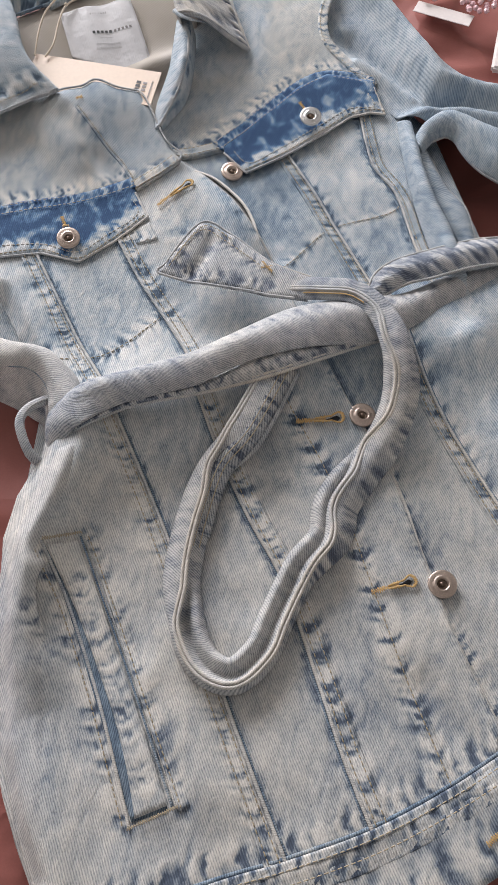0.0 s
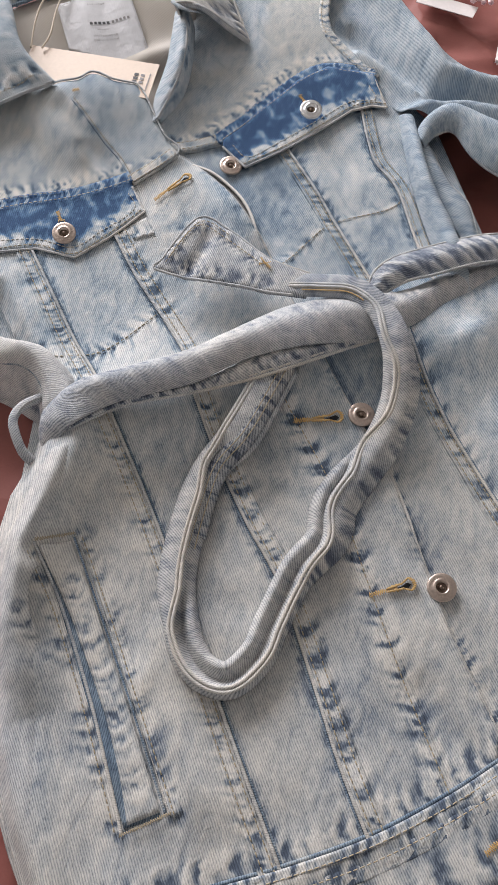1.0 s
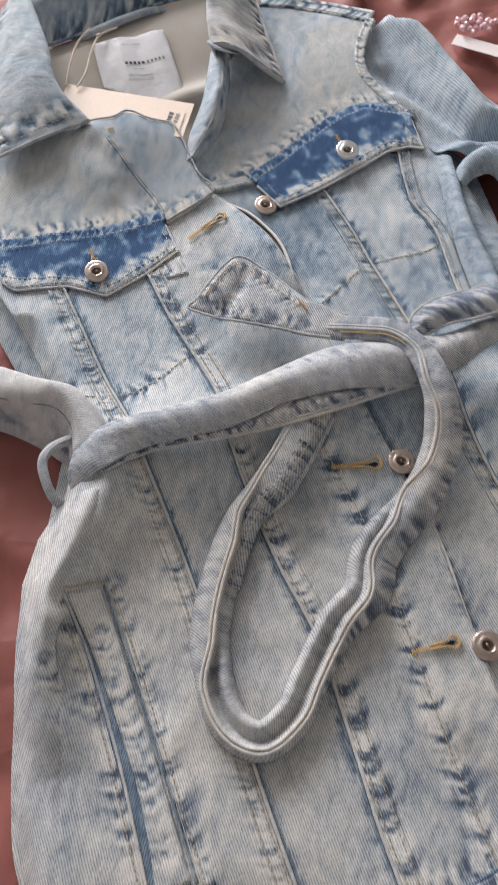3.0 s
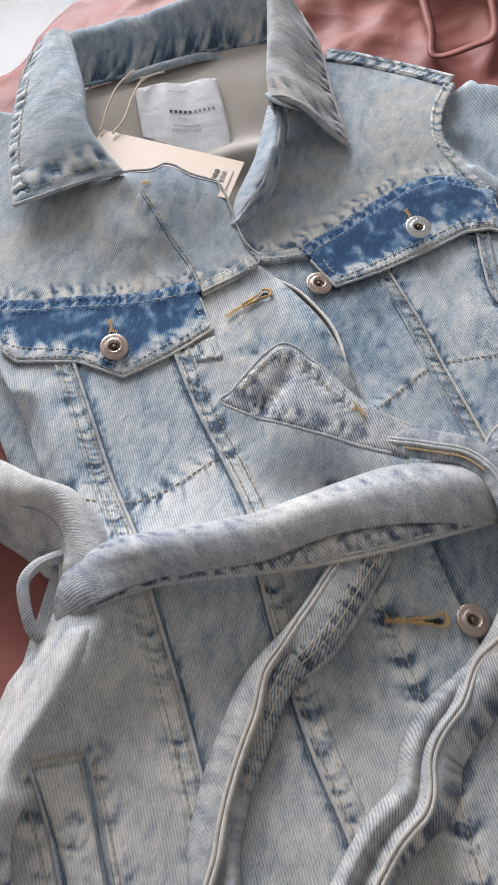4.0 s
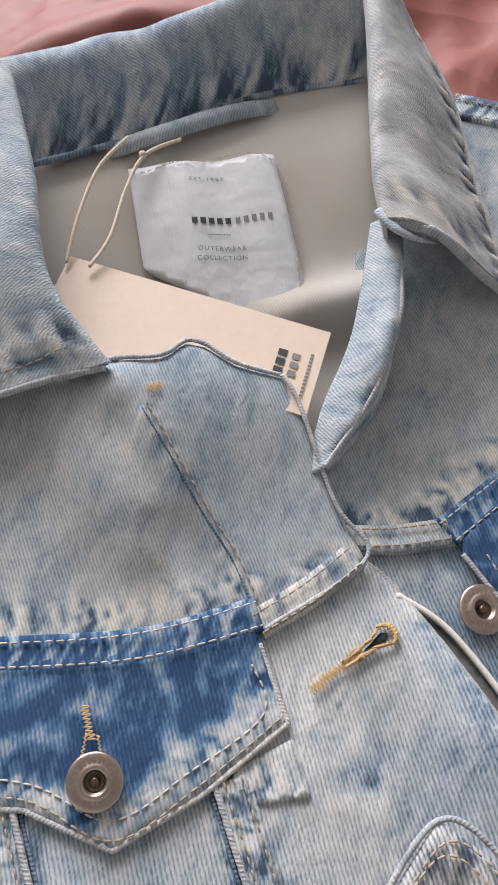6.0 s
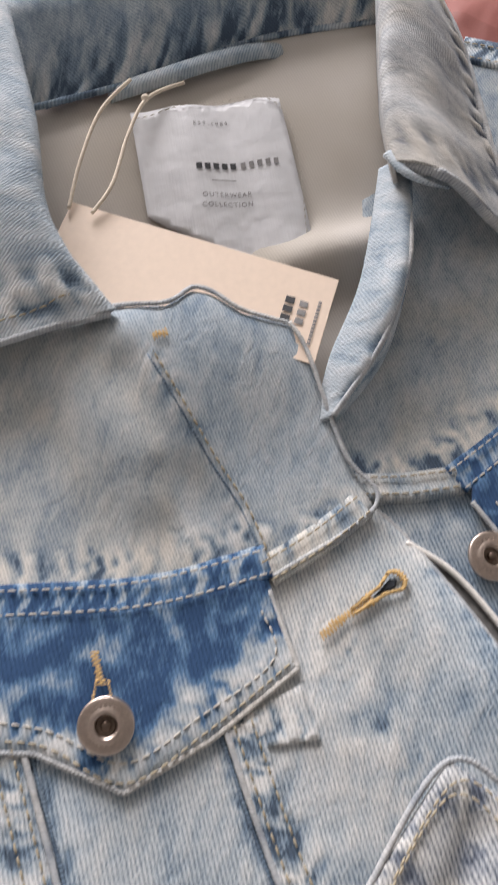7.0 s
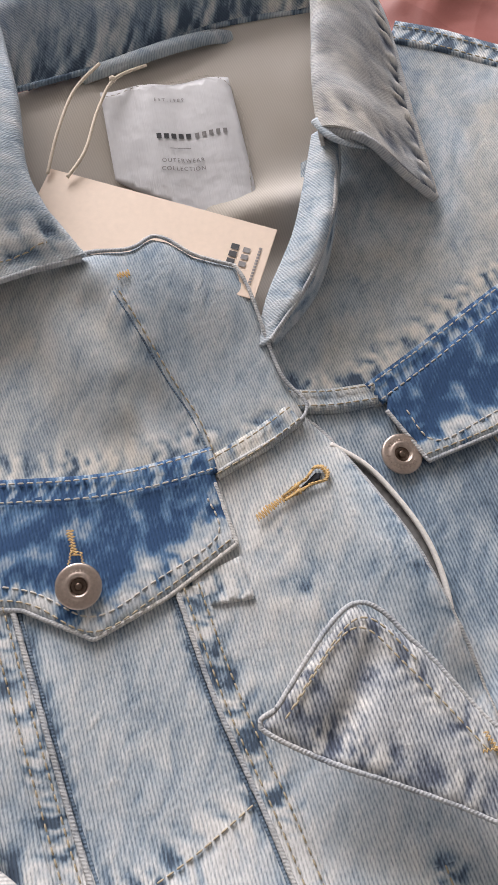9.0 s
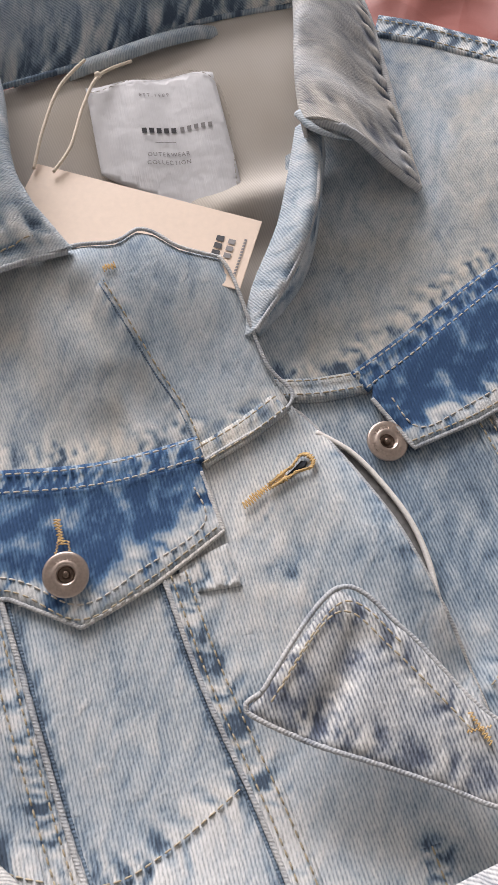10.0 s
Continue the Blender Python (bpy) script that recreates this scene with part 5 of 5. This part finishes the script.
loft("worn_half", [UNDER_FOLD, [((a[0] + b[0]) / 2, (a[1] + b[1]) / 2, (a[2] + b[2]) / 2 + 0.0025) for a, b in zip(UNDER_FOLD, LOW_EDGE)], LOW_EDGE], DENIM_BELT, belt, "puckered lower half of the belt", along=150, across=14, dye_of=lambda s, u, v: 0.9 * belt_wear(s, u, v))
for side, up, r in ((-0.0004, 0.0, 0.0013), (0.0020, 0.0012, 0.0011)):
    sweep("piped_edge", offset_path(LOW_EDGE, side, up), circle(r, 7), PIPING, belt, "pale piped edge", 0.002)

# the doubled end that turns back at the far side of the waist
BACK_TOP = [(0.088, 0.503, 0.036), (0.094, 0.517, 0.041), (0.110, 0.529, 0.043), (0.137, 0.539, 0.043), (0.160, 0.548, 0.041), (0.190, 0.558, 0.036), (0.240, 0.566, 0.026)]
BACK_LOW = [(0.098, 0.496, 0.038), (0.118, 0.505, 0.044), (0.136, 0.509, 0.046), (0.153, 0.515, 0.046), (0.176, 0.524, 0.043), (0.205, 0.532, 0.036), (0.250, 0.538, 0.026)]
BACK_MID = [((a[0] + b[0]) / 2, (a[1] + b[1]) / 2, (a[2] + b[2]) / 2 + 0.006) for a, b in zip(BACK_TOP, BACK_LOW)]
loft("band_return", [BACK_TOP, BACK_MID, BACK_LOW], DENIM_BELT, belt, "puckered returning end of the belt", along=90, across=16, dye_of=lambda s, u, v: 0.8 * belt_wear(s, u, v))
for run in (BACK_TOP, BACK_LOW):
    sweep("piped_edge", offset_path(run, 0.0, 0.0006), circle(0.0012, 7), PIPING, belt, "pale piped edge", 0.002)

# the loose tail: pointed tip, over the band, round in a long hanging loop and back under the band
TIP = [(-0.079, 0.508), (-0.074, 0.515), (-0.048, 0.559), (-0.020, 0.545), (0.010, 0.519), (0.042, 0.505), (0.040, 0.4825), (0.010, 0.4865), (-0.004, 0.4905), (-0.030, 0.496), (-0.055, 0.500)]


def tip_height(x, y):
    d, u = near(x, y, [(-0.052, 0.507), (-0.043, 0.523), (-0.040, 0.538)])
    return 0.053 + 0.0015 * math.exp(-((y - 0.52 + 0.35 * (x + 0.05)) / 0.02) ** 2) - 0.004 * math.exp(-(d / 0.006) ** 2) + 0.0005 * noise.noise((x * 40, y * 40, 3))


cloth("tip", TIP, DENIM_TIP, belt, tip_height, 0.0, 0.003, 0.0022, dyes=[([(-0.067, 0.517), (-0.047, 0.549), (-0.024, 0.536), (0.006, 0.510)], 0.009, 0.8), ([(-0.058, 0.508), (-0.03, 0.503), (0.01, 0.494)], 0.009, 0.75), ([(-0.052, 0.507), (-0.043, 0.523), (-0.040, 0.538)], 0.007, 0.7)], label="pointed stitched belt end", drop=(0.0022, 0.0008))
worn_edge(TIP[1:6], belt, tip_height, -0.001, 0.0013, "piped_edge")
worn_edge([(-0.074, 0.515), (-0.079, 0.508), (-0.055, 0.500), (-0.030, 0.4955), (-0.004, 0.4905), (0.012, 0.4865), (0.030, 0.484)], belt, tip_height, -0.001, 0.0014, "piped_edge")
stitches([(-0.067, 0.517), (-0.047, 0.549), (-0.024, 0.536), (0.006, 0.510)], belt, THREAD_TAN, tip_height, 0.0012)
bartack((0.004, 0.517), (0.012, 0.507), belt, tip_height, 0.0016, 0.0022)
bartack((0.003, 0.510), (0.012, 0.513), belt, tip_height, 0.0018, 0.0012)
stitches([(-0.070, 0.512), (-0.046, 0.553), (-0.022, 0.540)], belt, THREAD_TAN, tip_height, 0.0010)

TAIL = [(0.008, 0.4960, 0.0460), (0.020, 0.4950, 0.0490), (0.033, 0.4942, 0.0512), (0.052, 0.492, 0.054), (0.076, 0.487, 0.057), (0.096, 0.468, 0.057), (0.107, 0.439, 0.052), (0.109, 0.406, 0.042), (0.098, 0.374, 0.034), (0.079, 0.346, 0.030),
        (0.064, 0.322, 0.030), (0.059, 0.296, 0.030), (0.038, 0.270, 0.030), (0.024, 0.240, 0.030), (0.015, 0.218, 0.030), (-0.004, 0.201, 0.030), (-0.025, 0.208, 0.030), (-0.038, 0.232, 0.030), (-0.042, 0.268, 0.030), (-0.037, 0.307, 0.031), (-0.025, 0.346, 0.035), (-0.004, 0.374, 0.041), (0.021, 0.428, 0.043)]
NARROW = ((-4, 0), (-4, 1), (-3, 1.5), (-1, 1.5), (3, 1.5), (7, 0))
TUCKED = ((-10, 0), (-9, 1), (-6, 2), (-2, 2.4), (4, 2), (10, 0))
FLAT = ((-10, 1), (-11, 4), (-10, 5), (-8, 6), (2, 7), (10, 3))
TURNED = ((-12, 1), (-9, 6), (-6, 6), (-4, 9), (5, 8), (13, 1))
FACE = ((-13, 0), (-12, 4), (-11, 5), (-10, 7), (2, 9), (14, 0))
PARTED = ((-17, 0), (-12, 9), (-7, 5), (-3, 11), (6, 8), (14, 0))
CLOSING = ((-16, 0), (-11, 11), (-4, 6), (2, 13), (6, 8), (10, 0))
ROLLED = ((-13, 0), (-9, 9), (-2, 1), (5, 9), (8, 5), (9, 0))
SPREAD = ((-11, 0), (-9, 5), (-5, 7), (-2, 11), (7, 9), (13, 0))
STANDING = ((-12, 0), (-8, 6), (0, 7), (4, 10), (9, 7), (12, 0))
LYING = ((-15, 0), (-9, 8), (2, 11), (9, 11), (12, 6), (13, 0))
SHAPES = [NARROW] + [TUCKED] * 3 + [FLAT] + [TURNED] * 2 + [FACE, PARTED, PARTED, CLOSING] + [ROLLED] * 5 + [SPREAD] * 3 + [STANDING] + [LYING] * 3


def tail_nodes(u):
    """The section's bends at u along the tail, in metres: inner leaf, valley, piped edge, outer leaf."""
    k = min(len(SHAPES) - 1.001, max(0, u * (len(SHAPES) - 1)))
    f = smooth(k - int(k))
    return [((a[0] + (b[0] - a[0]) * f) * 0.001, (a[1] + (b[1] - a[1]) * f) * 0.001) for a, b in zip(SHAPES[int(k)], SHAPES[int(k) + 1])]


def tail_section(u):
    run = spline([(s, h, 0) for s, h in tail_nodes(u)], 0.0001)
    n = len(run) - 1
    prof = [(run[round(i * n / 18)].x, run[round(i * n / 18)].y) for i in range(19)]
    return sheet(prof, 0.0026)


def tail_wear(s, u, v):
    """Puckers on the outer leaf of the tail, beyond its piped edge."""
    face = smooth((u - 0.18) / 0.06) * (1 - smooth((u - 0.50) / 0.08))
    return 0.9 * face * belt_wear(s, u, 0.5) * smooth((v - 0.31) / 0.04) * (1 - smooth((v - 0.46) / 0.04)) + 0.25 * belt_wear(s * 0.6, u, 0.5)


sweep("tail", TAIL, tail_section, DENIM_BELT, belt, "folded loose tail of the belt", 0.003, dye_of=tail_wear)


def along_tail(node, side=0.0, up=0.0, u0=0.0, u1=1.0):
    """A run along the tail on one bend of its section."""
    pts = spline(TAIL, 0.005)
    out = []
    for i, q in enumerate(pts):
        u = i / (len(pts) - 1)
        if u0 <= u <= u1:
            t = pts[min(i + 1, len(pts) - 1)] - pts[max(i - 1, 0)]
            left = Vector((0, 0, 1)).cross(t).normalized()
            s, h = tail_nodes(u)[node]
            out.append(tuple(q + left * (s + side) + Vector((0, 0, h + up))))
    return out


sweep("piped_edge", along_tail(3, -0.0011, 0.0012), circle(0.0014, 8), PIPING, belt, "pale piped edge", 0.002)
sweep("piped_edge", along_tail(3, 0.0015, 0.0010), circle(0.0013, 8), PIPING, belt, "pale piped edge", 0.002)
sweep("worn_face", along_tail(1, 0.002, 0.0012, 0.78, 1.0), lambda u: [(-0.007, -0.004), (-0.004, 0.0006), (0.0, 0.0020 + 0.0005 * math.sin(u * 60)), (0.005, 0.0024), (0.0068, 0.002), (0.0, -0.001)], DENIM_BELT_DARK, belt, "puckered worn face of the belt", 0.002)
for side in (0.0, 0.0042):
    sweep("stitch_line", along_tail(1, side, 0.0036 + side * 0.3, 0.76, 1.0), circle(0.0004, 5), THREAD_TAN, belt, "tan stitch line", 0.002)
for side in (0.001, 0.0048):
    sweep("stitch_line", along_tail(3, side * 1.6 - 0.006, 0.0016, 0.04, 0.13), lambda u: circle(0.0005 + 0.0002 * math.sin(u * 130), 5), THREAD_GOLD, belt, "golden stitch line", 0.001)
sweep("piped_edge", [(-0.016, 0.345, 0.040), (-0.004, 0.362, 0.044), (0.008, 0.380, 0.048), (0.014, 0.402, 0.051)], circle(0.0015, 8), PIPING, belt, step=0.002)

# belt loop at the side seam
carrier = tagged(new("belt_loop"), "frayed denim belt carrier standing open")
carrier.parent = jacket
LOOP = [(-0.150, 0.402, 0.036), (-0.160, 0.394, 0.042), (-0.168, 0.387, 0.043), (-0.1715, 0.378, 0.042), (-0.168, 0.366, 0.039), (-0.162, 0.355, 0.034), (-0.154, 0.350, 0.028), (-0.146, 0.348, 0.022)]


def strap_section(u):
    """A narrow strip that twists half over on its way."""
    a = -0.5 + 1.4 * u
    return [(s * math.cos(a) - h * math.sin(a), s * math.sin(a) + h * math.cos(a)) for s, h in sheet([(-0.0034, -0.0006), (-0.0014, 0.0003), (0.0014, 0.0003), (0.0034, -0.0006)], 0.0022)]


sweep("strap", LOOP, strap_section, DENIM_SIDE, carrier, step=0.002)
for side in (-1, 1):
    sweep("frayed_edge", [(x + side * 0.0024, y + side * 0.0016, z + side * 0.001) for x, y, z in LOOP[:-1]], lambda u: circle(0.0008 * (1 + 0.5 * noise.noise((u * 40, 3, 1))), 6), EDGE, carrier, step=0.002)
rnd = random.Random(11)
for k in range(7):
    a = Vector((-0.149 + rnd.uniform(-0.004, 0.004), 0.350 + rnd.uniform(-0.003, 0.003), 0.026))
    sweep("frayed_thread", [tuple(a), tuple(a + Vector((rnd.uniform(-0.006, 0.003), rnd.uniform(-0.006, 0.002), 0.003))), tuple(a + Vector((rnd.uniform(-0.010, 0.006), rnd.uniform(-0.010, 0.003), -0.001)))], circle(0.0003, 5), COTTON, carrier, step=0.002)

# ---- woven label sewn inside the neck ----
def neck(x, y):
    return 0.0225 + 0.026 * smooth((y - 0.45 * x - 0.76) / 0.16)


LABEL_CORNERS = [(-0.204, 0.818), (-0.137, 0.839), (-0.112, 0.772), (-0.131, 0.752), (-0.187, 0.768)]
sew = new("neck_label")
sew.parent = jacket
tagged(sew, "white satin woven label sewn inside the neck")
on_label = lambda x, y: neck(x, y) + 0.0035 + 0.0012 * math.sin(x * 160 + y * 60)
cloth("label_patch", LABEL_CORNERS, LABEL, sew, on_label, 0.0, 0.0007, 0.003, grain=18)
stitches([(-0.201, 0.815), (-0.138, 0.835), (-0.115, 0.773)], sew, THREAD_PALE, on_label, 0.0006, 0.002, 0.0012, 0.0002)


def printed(text, x, y, size, parent, name, material, turn, height=on_label, lift=0.0004, space=1.25):
    """Printed words as a thin mesh that lies on a surface, centred on (x, y)."""
    c = bpy.data.curves.new(name, "FONT")
    c.body, c.size, c.align_x, c.align_y, c.space_character = text, size, "CENTER", "CENTER", space
    ob = bpy.data.objects.new(name, c)
    me = bpy.data.meshes.new_from_object(ob)
    bpy.data.objects.remove(ob)
    m = pose(x, y, 0, 0, 0, turn)
    for v in me.vertices:
        q = m @ v.co
        v.co = (q.x, q.y, height(q.x, q.y) + lift)
    me.materials.append(material)
    out = new(name, me)
    out.parent = parent
    return out


def bars(x, y, widths, high, gap, parent, material, turn, height=on_label, name="printed_mark"):
    """A row of plain bars where writing is not spelt out."""
    total = sum(widths) + gap * (len(widths) - 1)
    at = -total / 2
    for w in widths:
        bm = bmesh.new()
        q = [pose(x, y, 0, 0, 0, turn) @ Vector((at + a * w, b * high, 0)) for a, b in ((0, -0.5), (1, -0.5), (1, 0.5), (0, 0.5))]
        bm.faces.new([bm.verts.new((p.x, p.y, height(p.x, p.y) + 0.0004)) for p in q])
        part(name, bm, material, parent, soft=False)
        at += w + gap


TURN = 16.0
printed("EST.1989", -0.1665, 0.8185, 0.0029, sew, "printed_words", INK_GREY, TURN, space=1.5)
bars(-0.1605, 0.7975, [0.0026] * 5, 0.0030, 0.0013, sew, INK, TURN)
bars(-0.1605 + 0.0193, 0.7975 + 0.0055, [0.0022] * 5, 0.0028, 0.0016, sew, INK_GREY, TURN)
bars(-0.156, 0.7915, [0.011], 0.0004, 0, sew, INK_GREY, TURN)
printed("OUTERWEAR", -0.1535, 0.7850, 0.0032, sew, "printed_words", INK_GREY, TURN)
printed("COLLECTION", -0.1525, 0.7805, 0.0032, sew, "printed_words", INK_GREY, TURN)
printed("S", -0.146, 0.7575, 0.0042, sew, "printed_words", INK, TURN)

# hanger loop at the neck seam
sweep("hanger_loop", [(-0.216, 0.8295, 0.050), (-0.206, 0.832, 0.0535), (-0.190, 0.841, 0.055), (-0.171, 0.8535, 0.055), (-0.152, 0.866, 0.053), (-0.141, 0.874, 0.048)], lambda u: sheet([(-0.0042, -0.002), (-0.0026, 0.0010), (0.0, 0.0017 + 0.0003 * math.sin(u * 40)), (0.0026, 0.0010), (0.0042, -0.002)], 0.0018), DENIM_COLLAR, jacket, "denim hanger loop")

# ---- hang tag on its cord ----
tag = thing("hang_tag", "cream cardboard hang tag on a cotton cord", "tag")
CARD_TURN = -8.4
card_at = pose(-0.1625, 0.7345, 0.0445, 0, 3.2, CARD_TURN)
slab("card", (0.122, 0.044, 0.0007), CARD, tag, card_at, 0.0002)
for p in ([(-0.205, 0.829, 0.060), (-0.215, 0.810, 0.058), (-0.219, 0.784, 0.054), (-0.2195, 0.760, 0.050)], [(-0.182, 0.838, 0.054), (-0.196, 0.822, 0.057), (-0.201, 0.801, 0.055), (-0.203, 0.775, 0.052), (-0.209, 0.759, 0.050)]):
    sweep("cord", p, circle(0.0009, 7), CORD, tag, "twisted cotton cord", 0.002)
part("cord_knot", lathe([(0, -0.002), (0.0016, -0.0012), (0.002, 0), (0.0016, 0.0012), (0, 0.002)], 10), CORD, tag).matrix_basis = pose(-0.197, 0.822, 0.057, 60, 20, 0)
flat = lambda x, y: 0.0448 - 0.056 * (x + 0.1625)
bars(-0.1195, 0.7285, [0.0034] * 3, 0.0040, 0.0012, tag, INK, 82, flat)
bars(-0.1135, 0.7275, [0.0030] * 3, 0.0036, 0.0014, tag, INK_GREY, 82, flat)
bars(-0.1075, 0.7235, [0.0014] * 12, 0.0014, 0.0005, tag, INK_GREY, 82, flat)

# ---- things on the bed beyond the jacket ----
string = thing("bead_bracelet", "pink faceted bead bracelet on a white card", "bracelet")
slab("backing_card", (0.060, 0.017, 0.0008), WHITE_CARD, string, pose(0.176, 0.870, 0.010, 0, 0, -24), 0.0002, "white backing card")
rnd = random.Random(5)
bead_bm = bmesh.new()
bmesh.ops.create_icosphere(bead_bm, subdivisions=1, radius=0.0032)
bead_me = bpy.data.meshes.new("bead")
bead_bm.to_mesh(bead_me)
bead_bm.free()
bead_me.materials.append(BEAD)
for k in range(46):
    a = k * 2.399
    r = 0.0175 * math.sqrt((k % 23 + 0.5) / 23)
    cx, cy = (0.170, 0.900) if k < 23 else (0.212, 0.880)
    b = new("bead", bead_me)
    b.parent = string
    b.matrix_basis = pose(cx + r * math.cos(a) * 1.2, cy + r * math.sin(a) * 0.8, 0.013 + 0.004 * rnd.random(), rnd.random() * 90, rnd.random() * 90, 0)
carton = thing("white_packet", "flat white packet lying on the satin", "packet")
slab("packet_body", (0.05, 0.065, 0.008), WHITE_CARD, carton, pose(0.248, 0.815, 0.009, 0, 0, -12), 0.002)
box = thing("beige_box", "beige carton with a white plastic hook on its edge", "box")
slab("carton", (0.16, 0.12, 0.05), BOX_CREAM, box, pose(0.075, 1.175, 0.027, 0, 0, -14), 0.003)
slab("flat_pack", (0.09, 0.06, 0.004), WHITE_CARD, box, pose(-0.035, 1.135, 0.010, 0, 0, -14), 0.001, "white printed sleeve")
sweep("plastic_hook", [(-0.030, 1.098, 0.012), (-0.027, 1.085, 0.012), (-0.014, 1.080, 0.012), (-0.008, 1.088, 0.012), (-0.006, 1.100, 0.012)], circle(0.0018, 8), PLASTIC, box, "white plastic hook")
ribbon = thing("satin_tie", "thin rose satin tie lying on the cover", "ribbon")
sweep("tie", [(0.030, 1.10, 0.020), (0.036, 1.046, 0.020), (0.047, 0.985, 0.018), (0.052, 0.950, 0.014), (0.085, 0.962, 0.018), (0.107, 0.985, 0.020), (0.103, 1.06, 0.020)], [(-0.0045, 0), (0, 0.0005), (0.0045, 0), (0, -0.0004)], SATIN, ribbon)
